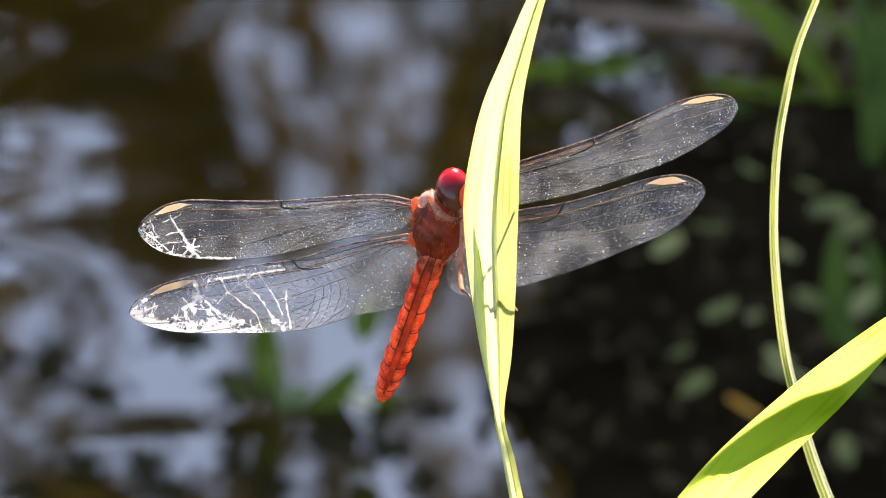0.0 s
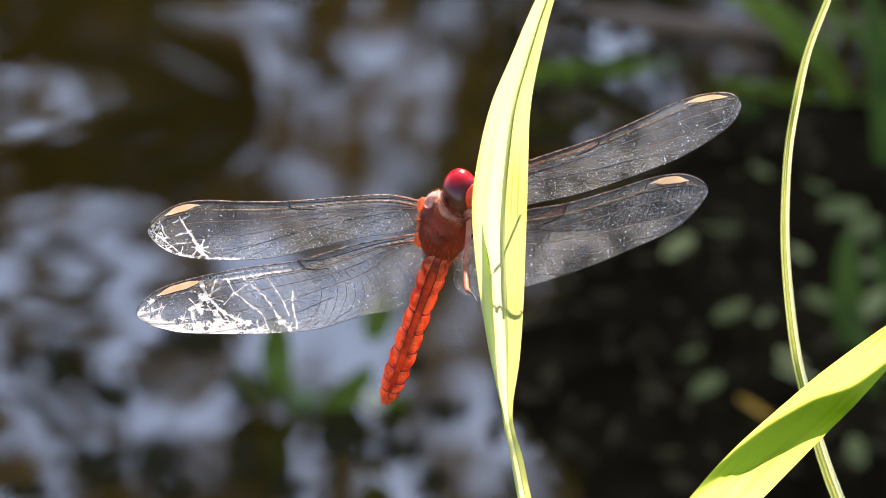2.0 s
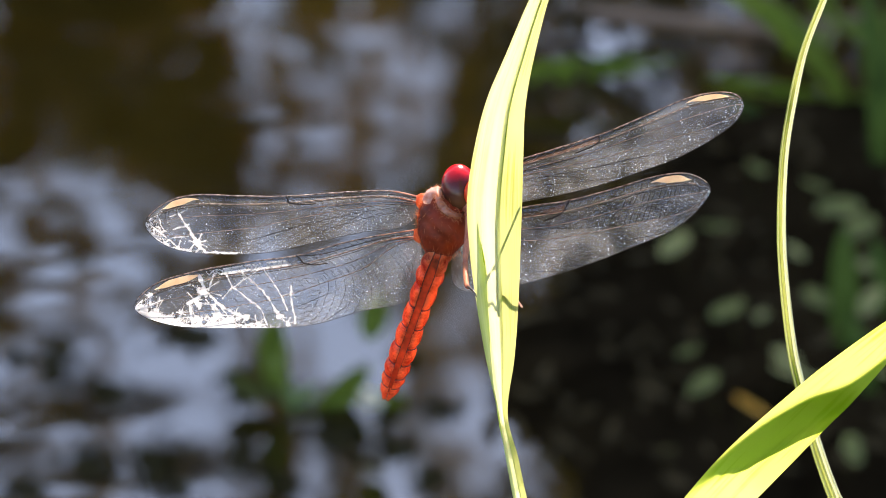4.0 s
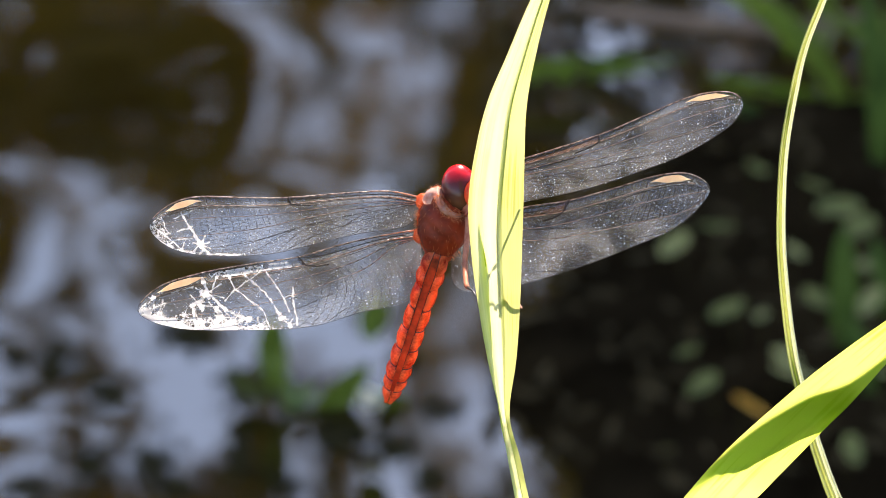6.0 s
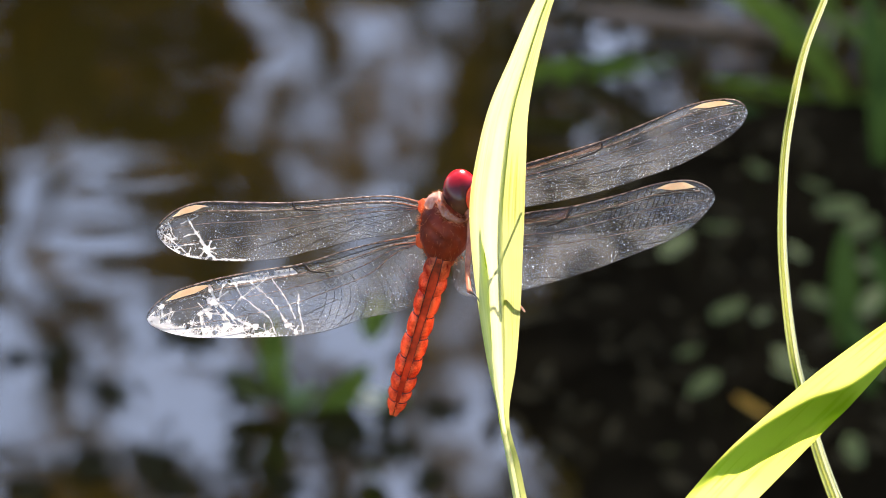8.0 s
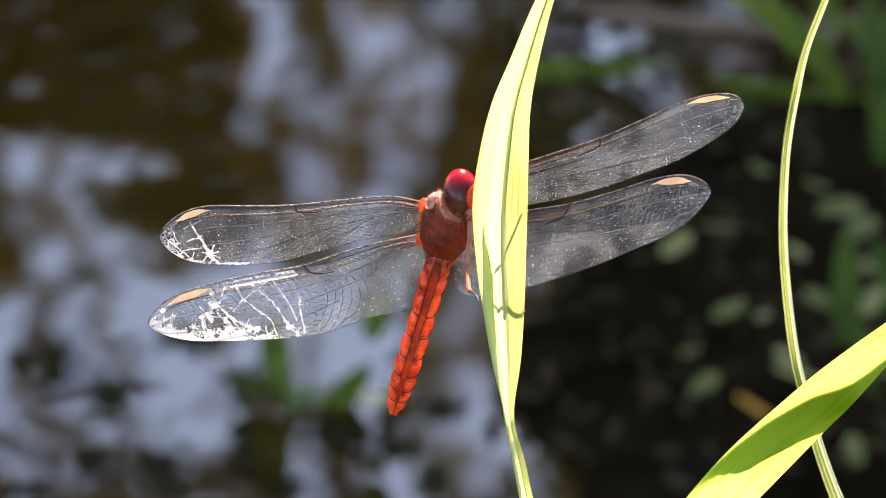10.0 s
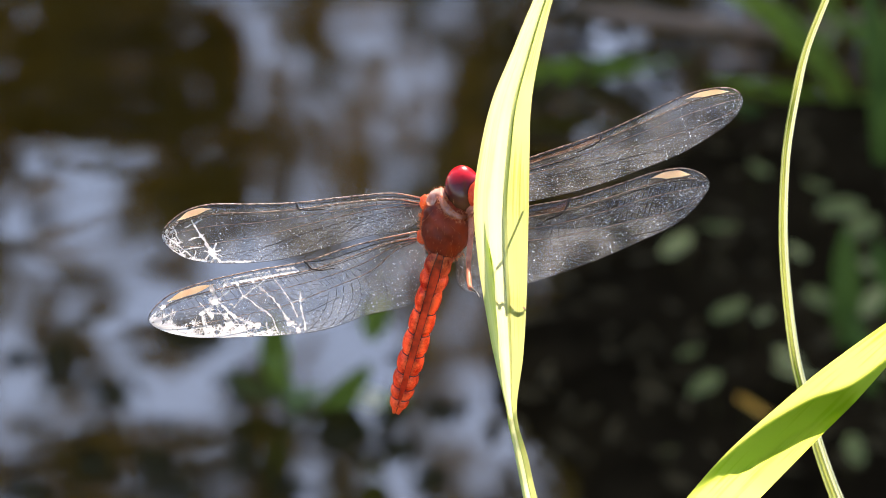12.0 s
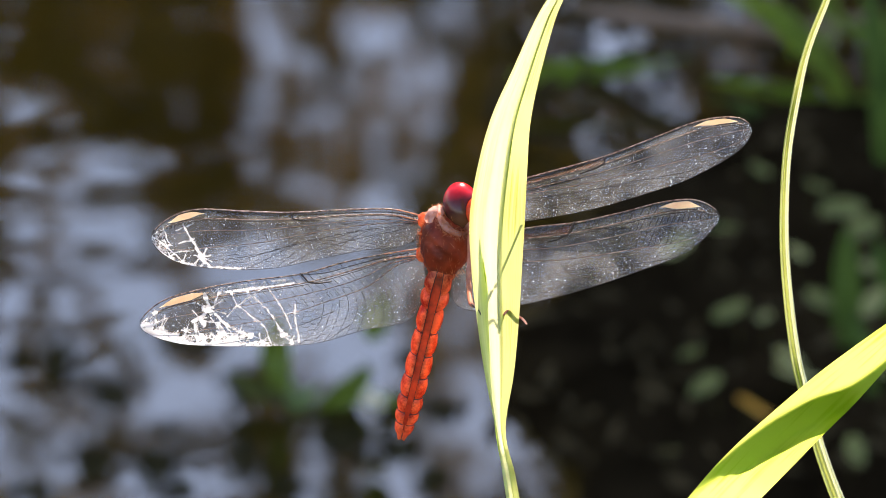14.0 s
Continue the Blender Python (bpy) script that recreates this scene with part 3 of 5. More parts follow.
def bank():
    litter()
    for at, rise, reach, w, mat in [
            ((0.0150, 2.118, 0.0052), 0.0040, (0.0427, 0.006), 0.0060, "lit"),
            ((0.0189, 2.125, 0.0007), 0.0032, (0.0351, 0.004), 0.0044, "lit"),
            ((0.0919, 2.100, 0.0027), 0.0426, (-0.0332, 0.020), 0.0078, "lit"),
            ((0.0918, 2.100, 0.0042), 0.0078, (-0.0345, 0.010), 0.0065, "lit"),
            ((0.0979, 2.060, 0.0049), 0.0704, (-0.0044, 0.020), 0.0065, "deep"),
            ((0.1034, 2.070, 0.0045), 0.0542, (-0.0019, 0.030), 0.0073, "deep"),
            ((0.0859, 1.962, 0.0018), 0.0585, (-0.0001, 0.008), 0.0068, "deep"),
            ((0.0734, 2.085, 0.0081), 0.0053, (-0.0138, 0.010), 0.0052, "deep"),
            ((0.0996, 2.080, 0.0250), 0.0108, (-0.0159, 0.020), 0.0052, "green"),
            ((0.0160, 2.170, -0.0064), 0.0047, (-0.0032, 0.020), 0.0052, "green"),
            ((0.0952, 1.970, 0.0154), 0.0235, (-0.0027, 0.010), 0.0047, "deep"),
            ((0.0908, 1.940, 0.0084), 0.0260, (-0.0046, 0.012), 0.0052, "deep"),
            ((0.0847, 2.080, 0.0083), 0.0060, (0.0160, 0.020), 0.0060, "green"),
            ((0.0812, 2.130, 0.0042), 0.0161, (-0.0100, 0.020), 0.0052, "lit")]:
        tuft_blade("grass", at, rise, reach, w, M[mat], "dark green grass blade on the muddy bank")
    rng = random.Random(21)
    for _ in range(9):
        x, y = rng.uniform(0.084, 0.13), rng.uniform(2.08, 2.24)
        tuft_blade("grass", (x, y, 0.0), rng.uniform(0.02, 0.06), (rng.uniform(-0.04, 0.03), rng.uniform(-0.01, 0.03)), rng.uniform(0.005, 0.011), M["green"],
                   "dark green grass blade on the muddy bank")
    for k, (x, y, s, mat) in enumerate([(0.0624, 1.9611, 0.0037, "round"), (0.0534, 1.9393, 0.0033, "round"), (0.0569, 1.9249, 0.0040, "round"), (0.0795, 1.9690, 0.0035, "round"),
                                        (0.0928, 1.9667, 0.0037, "pale"), (0.0878, 2.0130, 0.0047, "round"), (0.0905, 2.0042, 0.0040, "round"), (0.0728, 1.9282, 0.0055, "pale"),
                                        (0.0708, 1.9387, 0.0037, "pale"), (0.0919, 1.9291, 0.0035, "pale"), (0.0595, 2.0013, 0.0045, "round"), (0.0516, 1.9969, 0.0035, "pale"),
                                        (0.0754, 1.9925, 0.0025, "pale"), (0.0861, 2.1079, 0.0035, "round"), (0.0680, 2.0338, 0.0030, "round"), (0.0922, 1.9839, 0.0030, "pale"),
                                        (0.0801, 2.0248, 0.0030, "round"), (0.0841, 1.8952, 0.0035, "round"), (0.0683, 1.9583, 0.0020, "pale"), (0.0465, 1.8925, 0.0023, "pale")]):
        words = {"round": "small rounded grey-green leaf on dark mud", "pale": "small leaf on dark mud, sunlight painted in as a pale tone"}[mat]
        round_leaf((x, y, 0.017), s * 0.74, M[mat], words, k)
    spots = [(-0.0835, 1.9769, 5.2, 17.4), (-0.0715, 1.9623, 6.0, 11.6), (-0.0747, 1.9285, 7.2, 10.5), (-0.0612, 1.9266, 5.5, 15.1), (-0.0423, 1.9651, 6.2, 10.5),
             (-0.0430, 1.9312, 5.2, 11.6), (-0.0338, 1.9175, 5.5, 7.6), (-0.0221, 1.9408, 8.8, 13.4), (-0.0101, 1.9353, 5.0, 10.5), (-0.0550, 1.9905, 8.8, 8.7),
             (-0.0874, 1.9159, 5.0, 5.2), (-0.0002, 1.9551, 3.8, 6.4), (-0.0023, 1.9218, 4.2, 7.0), (-0.0924, 1.9797, 2.5, 4.1), (-0.0151, 2.0020, 3.0, 5.8),
             (-0.0078, 1.9797, 3.8, 5.8), (-0.0564, 1.9159, 3.8, 3.5)]
    scraps(spots)
    for k, (x, y, rx, ry) in enumerate(spots):
        algae_clump((x, y), rx, ry, k)
    round_leaf((0.0629, 1.9135, 0.017), 0.0030, M["orange"], "small orange-brown dead leaf on dark mud", 31)
    # a pale ball added in place of a blurred glint on the water
    tagged(part("glint_ball", ball("glint_ball", 2.6, 2.6, 1.8, 14, 0.6, 3.0, 4.0), M["speck"], m=pose(-0.0153, 1.944, 0.0083)), "pale lumpy ball standing in for a glint on the water", "seed fluff")
    twig = tagged(new("twig"), "brown fallen twig lying on the bank", "twig")
    part("stem", Tubes().add(spline([(0.03, 2.15, 0.008), (0.055, 2.13, 0.014), (0.075, 2.13, 0.012), (0.10, 2.12, 0.02)], 4), 0.0025, 0.0015, 7).mesh("stem"), M["twig"], twig)
    part("side_shoot", Tubes().add([(0.068, 2.13, 0.012), (0.076, 2.14, 0.018), (0.080, 2.155, 0.022)], 0.0014, 0.0008, 6).mesh("side_shoot"), M["twig"], twig)


# ---- grass in the plane of sharpness ----
UP = math.tan(radians(TILT))


def culm(name, x, y, z, r, parent, mat, drift=(0.0, 0.0)):
    """The lower stem from a point of the sharp plane (mm) down into the mud."""
    top = Vector((x, y, z)) * MM
    down = Vector((0, -math.cos(radians(TILT)), -math.sin(radians(TILT))))
    foot = top + down * ((FOCUS @ top).z + 0.07) + Vector((drift[0], 0, drift[1]))
    return part(name, Tubes().add([top, top.lerp(foot, 0.3), top.lerp(foot, 0.7), foot], r * MM, r * 1.3 * MM, 8).mesh(name), mat, parent)


def main_blade():
    root = tagged(new("reed_leaf"), "sunlit yellow-green folded grass leaf with a narrow twisted neck", "grass leaf")
    root.matrix_basis = FOCUS
    rows = [(11.96, 28.73, 0.43), (10.02, 25.32, 0.89), (7.85, 18.92, 1.47), (6.54, 14.4, 2.04), (5.87, 9.86, 2.52), (5.43, 4.68, 2.83), (5.49, -0.46, 2.6), (5.73, -5.39, 2.2), (6.03, -11.26, 1.51), (6.31, -17.15, 0.49), (7.27, -21.77, 0.64), (8.04, -25.64, 0.7), (9.1, -30.28, 0.88)]
    across = [-1, -0.75, -0.5, -0.44, -0.2, 0.0, 0.06, 0.11, 0.19, 0.25, 0.6, 1]
    sharp = [0.0, -0.13, -0.26, -0.26, -0.16, -0.04, -0.03, -0.22, -0.58, -0.66, -0.84, -1.04]
    flat = [0.0, -0.13, -0.26, -0.26, -0.18, -0.08, -0.08, -0.16, -0.28, -0.34, -0.52, -0.74]

    def prof(v):
        """The fold is sharp in the upper leaf and opens further down."""
        k = 1 - float(smooth(3.8, 5.8, v))
        return spline([(u, a * k + b * (1 - k)) for u, a, b in zip(across, sharp, flat)], 4)
    part("blade", blade_mesh("blade", rows, prof, 0.3, 14.5, 6, 0.12), M["leaf"], root)
    # a green strip added for the leaf's shaded part: light passes two layers there
    fold = [(3.70, 2.6, 0.03), (3.78, 1.0, 0.14), (4.02, -0.8, 0.30), (4.22, -3.0, 0.46), (4.32, -5.2, 0.48), (4.55, -7.6, 0.42), (4.82, -10.0, 0.36), (5.22, -12.6, 0.3), (5.75, -15.2, 0.28), (6.3, -18.4, 0.34), (7.0, -21.5, 0.36), (7.7, -25.3, 0.4), (8.75, -30.0, 0.45)]
    part("back_strip", blade_mesh("back_strip", fold, [(-1, 0.1), (0, 0), (1, 0.1)], 0.325, 13.8, 5), M["rib"], root, "green strip added behind the leaf's shaded part")
    rib = [Vector((x + 0.2 * w, y, 14.5 + 0.3 * y - 0.62 * w - 0.12)) * MM for x, y, w in spline(rows[:8], 5)]
    part("midrib", Tubes().add(rib, 0.10 * MM, 0.15 * MM, 6).mesh("midrib"), M["rib"], root, "green midrib on the back of the leaf")
    culm("stem", 9.26, -30.5, 14.5 - 30.5 * 0.3, 0.8, root, M["stem"], (0.02, 0))
    return root


def thin_stem():
    root = tagged(new("reed"), "thin curved pale green grass stem with a groove", "grass stem")
    root.matrix_basis = FOCUS
    rows = [(41.59, 29.94, 0.35), (40.34, 26.39, 0.38), (38.45, 21.35, 0.41), (37.33, 16.29, 0.47), (36.51, 10.91, 0.47), (36.24, 5.5, 0.47), (36.32, 0.06, 0.5), (36.9, -6.01, 0.53), (37.72, -11.5, 0.56), (38.63, -15.17, 0.59), (40.38, -21.32, 0.64), (42.5, -27.01, 0.7), (44.86, -31.85, 0.76)]
    prof = [(-1, -0.5), (-0.75, 0.5), (-0.3, -0.3), (0.0, 0.5), (0.35, -0.35), (0.75, 0.5), (1, -0.5)]
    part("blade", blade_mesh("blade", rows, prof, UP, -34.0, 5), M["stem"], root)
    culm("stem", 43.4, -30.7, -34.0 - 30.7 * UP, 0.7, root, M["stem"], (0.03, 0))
    return root


def wide_blade():
    root = tagged(new("reed_leaf"), "broad sunlit grass leaf with a raised fold, half in shade", "grass leaf")
    root.matrix_basis = FOCUS
    edge = [(15.5, -37.83, 18.72, -41.06), (20.14, -31.67, 24.12, -35.19), (24.89, -25.64, 28.86, -29.5), (29.39, -20.56, 33.2, -24.83), (35.74, -14.85, 38.97, -18.82), (39.78, -11.54, 42.48, -15.32), (45.43, -7.47, 47.31, -9.91), (49.58, -4.86, 50.46, -6.2)]
    rows = [((a + c) / 2, (b + d) / 2, math.hypot(a - c, b - d) / 2) for a, b, c, d in edge]

    def prof(v):
        """Three facets: the middle one turns away from the sun and crosses the leaf aslant."""
        b1 = float(np.interp(v, (2.0, 3.0, 3.5, 4.15, 5.0, 6.0, 7.0), (-1.2, -1.0, -0.85, -0.4, 0.3, 0.85, 1.4)))
        b2 = float(np.interp(v, (2.0, 2.5, 2.9, 3.5, 4.15, 5.0), (-1.0, -0.7, -0.2, 0.1, 0.6, 1.2)))
        out, rise = [], 0.0
        for k in range(33):
            u = -1 + k / 16
            out.append((u, rise))
            f = float(smooth(b1 - 0.11, b1 + 0.11, u)) * (1 - float(smooth(b2 - 0.16, b2 + 0.16, u)))
            rise += (-0.75 + 1.80 * f) / 16
        return out
    part("blade", blade_mesh("blade", rows, prof, 0.2, 14.0, 6, 0.1), M["wide"], root)
    culm("stem", 17.0, -39.8, 14.0 - 39.8 * 0.2, 1.3, root, M["stem"], (-0.01, 0))
    return root


# ---- dragonfly ----
WINGS = {
    "lf": ([(0.00, 0.59), (-3.45, 1.24), (-7.76, 1.11), (-14.51, 0.62), (-19.41, 0.62), (-24.59, 0.67), (-27.76, -0.39), (-29.46, -2.50)],
           [(0.00, -0.71), (-1.91, -2.42), (-6.53, -3.13), (-11.45, -4.20), (-16.35, -5.26), (-22.46, -5.43), (-27.03, -4.67), (-29.46, -2.62)],
           (-2.60, 2.13, -3.0),
           [(0, -0.10, 11.29), (0.5, 0.36, 12.77), (1, -1.64, 8.91), (1.5, -0.50, 11.52), (2, 0.78, 14.59), (2.5, 0.80, 13.46), (3, -0.30, 12.41), (5.5, -0.18, 16.39), (6, 0.37, 16.88), (6.5, 0.00, 17.00), (7, -0.74, 15.83), (7.5, -2.46, 14.91), (8, -0.27, 20.47), (10.5, 1.30, 21.94), (11, 1.52, 21.85), (11.5, 2.55, 23.47), (12, 2.37, 21.98), (12.5, 0.50, 20.06), (13, -0.06, 20.40), (13.5, 2.88, 21.17), (14, -2.88, 17.18)]),
    "lh": ([(-0.49, 0.71), (-4.50, 0.06), (-8.62, -0.83), (-13.10, -2.06), (-18.43, -2.77), (-24.22, -3.82), (-28.48, -5.28), (-30.37, -7.74)],
           [(0.31, -0.95), (0.49, -2.72), (-0.93, -6.56), (-6.16, -7.85), (-11.69, -9.31), (-19.04, -9.64), (-26.36, -9.39), (-30.31, -8.09)],
           (-2.95, -1.41, -3.0),
           [(0, -0.26, 14.91), (0.5, 0.21, 14.80), (1, -1.59, 13.89), (1.5, -0.65, 14.86), (2, 0.63, 15.71), (2.5, 0.46, 15.56), (3, -0.45, 14.63), (5.5, -0.17, 17.16), (6, 0.36, 17.53), (6.5, -0.00, 17.00), (7, -0.72, 16.74), (7.5, -2.25, 15.80), (8, 0.43, 21.11), (10.5, 1.77, 21.14), (11, 1.80, 21.12), (11.5, 2.79, 21.42), (12, 2.27, 20.53), (12.5, 0.63, 19.48), (13, 0.26, 19.44), (13.5, 2.98, 20.21), (14, -2.14, 17.48)]),
    "rf": ([(-0.06, 0.59), (3.33, 1.76), (8.25, 3.23), (14.45, 5.09), (19.28, 7.02), (24.47, 9.05), (28.42, 9.45), (29.94, 8.15)],
           [(0.25, -0.89), (2.71, -2.25), (7.64, -1.61), (13.17, -0.44), (18.67, 1.26), (23.56, 3.07), (28.42, 5.93), (29.94, 7.92)],
           (2.13, 4.14, -3.0),
           [(0, 0.02, 16.69), (0.5, 0.81, 17.56), (1, -0.90, 13.97), (1.5, -0.07, 16.41), (2, 1.36, 18.45), (2.5, 1.24, 18.08), (3, 0.12, 16.93), (5.5, -0.18, 16.53), (6, 0.31, 17.04), (6.5, 0.00, 17.00), (7, -0.67, 15.99), (7.5, -2.38, 13.11), (8, -1.00, 15.53), (10.5, 0.44, 17.44), (11, 0.64, 17.91), (11.5, 1.75, 20.49), (12, 1.61, 18.50), (12.5, -0.20, 16.81), (13, -0.61, 17.49), (13.5, 2.17, 19.47), (14, -2.94, 12.45)]),
    "rh": ([(0.19, 0.24), (3.74, 0.94), (8.25, 1.82), (12.41, 2.40), (17.21, 3.56), (22.62, 5.02), (26.23, 5.12), (28.26, 3.36)],
           [(-0.78, -2.36), (-0.65, -6.20), (2.13, -7.20), (7.60, -6.19), (14.01, -4.36), (19.12, -2.54), (24.84, -0.14), (28.20, 3.01)],
           (1.30, 0.01, -3.0),
           [(0, 0.05, 22.95), (0.5, 0.68, 24.06), (1, -1.15, 20.94), (1.5, -0.27, 22.60), (2, 1.25, 24.74), (2.5, 1.31, 24.39), (3, 0.15, 23.48), (5.5, -0.39, 23.13), (6, 0.12, 23.56), (6.5, 0.00, 24.00), (7, -0.91, 23.24), (7.5, -2.70, 21.36), (8, -1.25, 21.91), (10.5, 0.32, 24.17), (11, 0.54, 24.12), (11.5, 1.58, 26.55), (12, 1.76, 25.00), (12.5, -0.19, 22.88), (13, -0.97, 23.76), (13.5, 1.90, 25.72), (14, -3.67, 19.85)]),
}


class Wing:
    """A wing's plane by s (0 root .. 7 tip) and t (0 front edge .. 1 hind edge), in metres."""

    def __init__(self, front, hind):
        loop = spline(list(front) + list(hind)[-2::-1], 12)
        self.front, self.hind = loop[:85], loop[84:][::-1]

    def at(self, s, t, lift=0.0):
        i = min(max(s, 0), 7) * 12
        a = min(int(i), 83)
        k = i - a
        f = self.front[a] * (1 - k) + self.front[a + 1] * k
        h = self.hind[a] * (1 - k) + self.hind[a + 1] * k
        p = f * (1 - t) + h * t
        fold = 0.22 * math.sin(min(t / 0.3, 1) * math.pi * 2) * (1 - s / 9) - 0.5 * t * t * math.sin(math.pi * s / 7)
        return Vector((p[0], p[1], fold + lift)) * MM


def wing(name, key, parent, seed):
    front, hind, root, _ = WINGS[key]
    w = Wing(front, hind)
    rng = random.Random(seed)
    # membrane
    ns, nt = 70, 16
    verts = [w.at(7 * i / ns, j / nt) for i in range(ns + 1) for j in range(nt + 1)]
    faces = [(i * (nt + 1) + j, i * (nt + 1) + j + 1, (i + 1) * (nt + 1) + j + 1, (i + 1) * (nt + 1) + j) for i in range(ns) for j in range(nt)]
    ob = part(name, mesh_of(name, verts, faces), M["membrane"], parent, "clear veined wing with orange edge spot", pose(root[0] * MM, root[1] * MM, root[2] * MM))

    def line(f, s0, s1, n=40):
        return [w.at(s0 + (s1 - s0) * i / n, f(s0 + (s1 - s0) * i / n), 0.02) for i in range(n + 1)]
    # strong veins of the front edge
    strong, red, fine = Tubes(), Tubes(), Tubes()
    strong.add(line(lambda s: 0.0, 0.9, 6.6, 70), 0.088 * MM, 0.062 * MM, 5)
    red.add(line(lambda s: 0.0, 0.0, 0.95, 14), 0.095 * MM, 0.08 * MM, 5)
    rad = lambda s: 0.30 * math.exp(-s * 1.6) + 0.135 + 0.012 * (s - 3)
    strong.add(line(rad, 0.8, 6.2, 60), 0.078 * MM, 0.055 * MM, 5)
    fine.add(line(lambda s: rad(s) * 1.16 + 0.01, 0.3, 6.3, 60), 0.05 * MM, 0.04 * MM, 4)
    red.add(line(rad, 0.0, 0.85, 10), 0.08 * MM, 0.07 * MM, 5)
    sub = lambda s: rad(s) * (0.55 - 0.55 * max(0, (s - 2.3) / 0.7) ** 2 if s > 2.3 else 0.55)
    fine.add(line(sub, 0.3, 3.0, 30), 0.065 * MM, 0.055 * MM, 4)
    fine.add([w.at(2.99, -0.012, 0.04), w.at(3.03, rad(3), 0.05), w.at(2.88, rad(3) + 0.05, 0.04), w.at(2.6, rad(3) + 0.07, 0.03)], 0.13 * MM, 0.06 * MM, 5)
    # fan of long veins that run out to the hind edge
    fans = [lambda s: rad(s) + 0.10 + 0.02 * s, lambda s: rad(s) + 0.16 + 0.045 * s + 0.004 * s * s, lambda s: 0.42 + 0.03 * s + 0.012 * s * s,
            lambda s: 0.50 + 0.06 * s + 0.02 * s * s]
    for k, fn in enumerate(fans):
        s = 0.25
        while s < 6.7 and fn(s) < 0.98:
            s += 0.05
        (strong if k < 2 else fine).add(line(fn, 3.1 if k > 1 and name.endswith("hindwing") else 0.15 + 0.15 * k, s, 44), (0.066 if k < 2 else 0.034) * MM, 0.03 * MM, 4)
    red.add(line(fans[0], 0.0, 0.9, 12), 0.07 * MM, 0.05 * MM, 5)
    # dark veins that sweep from the root to the hind edge
    if name.endswith("hindwing"):      # a comb of curved veins with cross links
        def comb(k, u):
            return 0.12 + 0.165 * k + (0.12 + 0.055 * k) * u ** 1.4 + 0.03 * noise.noise(Vector((k * 1.7, u * 3, seed))), 0.36 + 0.63 * u ** 0.85 + 0.012 * noise.noise(Vector((k, u * 5, seed + 2)))
        for k in range(19):
            fine.add([w.at(*comb(k, u / 18), 0.02) for u in range(19)], 0.027 * MM, 0.021 * MM, 4)
            for n in range(7):
                u = (n + (0.25 if k % 2 else 0.75)) / 7
                fine.add([w.at(*comb(k, u), 0.02), w.at(*comb(k + 1, min(1.0, u + rng.uniform(-0.02, 0.05))), 0.02)], 0.017 * MM, sides=3)
    else:
        for k in range(8):
            start, reach = 0.2 + 0.42 * k, 0.75 + 0.16 * k
            foot = fans[2](start)
            sweep = lambda s: foot + (0.985 - foot) * max(0.0, (s - start) / reach) ** 1.6
            fine.add(line(sweep, start, start + reach, 22), 0.029 * MM, 0.023 * MM, 4)
    # ladder of cross veins in the two front rows
    s = 0.35
    while s < 6.1:
        if not 4.95 < s < 6.05:
            fine.add([w.at(s, 0, 0.02), w.at(s + 0.03, rad(s), 0.02)], 0.036 * MM, sides=4)
        s += rng.uniform(0.13, 0.19)
    s = 0.9
    while s < 6.7:
        fine.add([w.at(s, rad(s), 0.02), w.at(s + rng.uniform(-0.03, 0.05), fans[0](s), 0.02)], 0.025 * MM, sides=4)
        s += rng.uniform(0.10, 0.16)
    s = 1.2
    while s < 5.6:
        fine.add([w.at(s, fans[0](s), 0.02), w.at(s + rng.uniform(-0.02, 0.06), fans[1](s), 0.02)], 0.021 * MM, sides=4)
        s += rng.uniform(0.12, 0.18)
    # six-sided cells behind them, in rows that bend to the hind edge
    net = 0.55
    rows, cols, bare = 11, 132, (1.75 if key == "rf" else 0.0)

    def combed(s, t):
        return name.endswith("hindwing") and t > 0.36 and s < 3.1 + 1.1 * (t - 0.36)

    def cell(i, j):
        s = 0.12 + 6.75 * (i / cols)
        tau = j / rows
        bend = 0.62 + 0.9 * (s / 7) ** 2 + (0.25 if name.endswith("hindwing") else 0) * (1 - s / 7)
        f0 = fans[0](s)
        t = f0 + (1 - f0) * tau * bend
        zig = 0.17 / rows * (1 if (i // 2 + j) % 2 else -1) * (1 - f0)
        return s + 0.05 * noise.noise(Vector((i * 0.53, j * 0.9, seed))), t + zig + 0.022 * noise.noise(Vector((i * 0.33, j * 1.1, seed + 5)))
    for j in range(1, 20):
        run = []
        for i in range(0, cols + 1):
            s, t = cell(i, j)
            if t < 0.985 and bare < s < 6.9 and not combed(s, t):
                run.append(w.at(s, t, 0.02))
        if len(run) > 3:
            fine.add(run, 0.036 * net * MM, 0.030 * net * MM, 3)
    for j in range(0, 20):
        for i in range(0, cols, 2):
            if (i // 2 + j) % 2:
                a, b = cell(i, j), cell(i, j + 1)
                if a[1] < 0.985 and a[0] > bare and not combed(*a):
                    fine.add([w.at(a[0], a[1], 0.02), w.at(b[0], min(b[1], 1.0), 0.02)], 0.033 * net * MM, sides=3)
    # hind edge
    fine.add(line(lambda s: 1.0, 0.0, 7.0, 80), 0.035 * MM, 0.03 * MM, 4)
    fine.add([w.at(6.6 + 0.04 * i, 0.0, 0.02) for i in range(11)], 0.05 * MM, 0.035 * MM, 4)
    part("leading_vein", strong.mesh("leading_vein"), M["costa"], ob, "tan leading-edge veins")
    part("basal_vein", red.mesh("basal_vein"), M["redvein"], ob, "orange-red veins at the wing base")
    part("vein_net", fine.mesh("vein_net"), M["vein"], ob, kind="stuff")
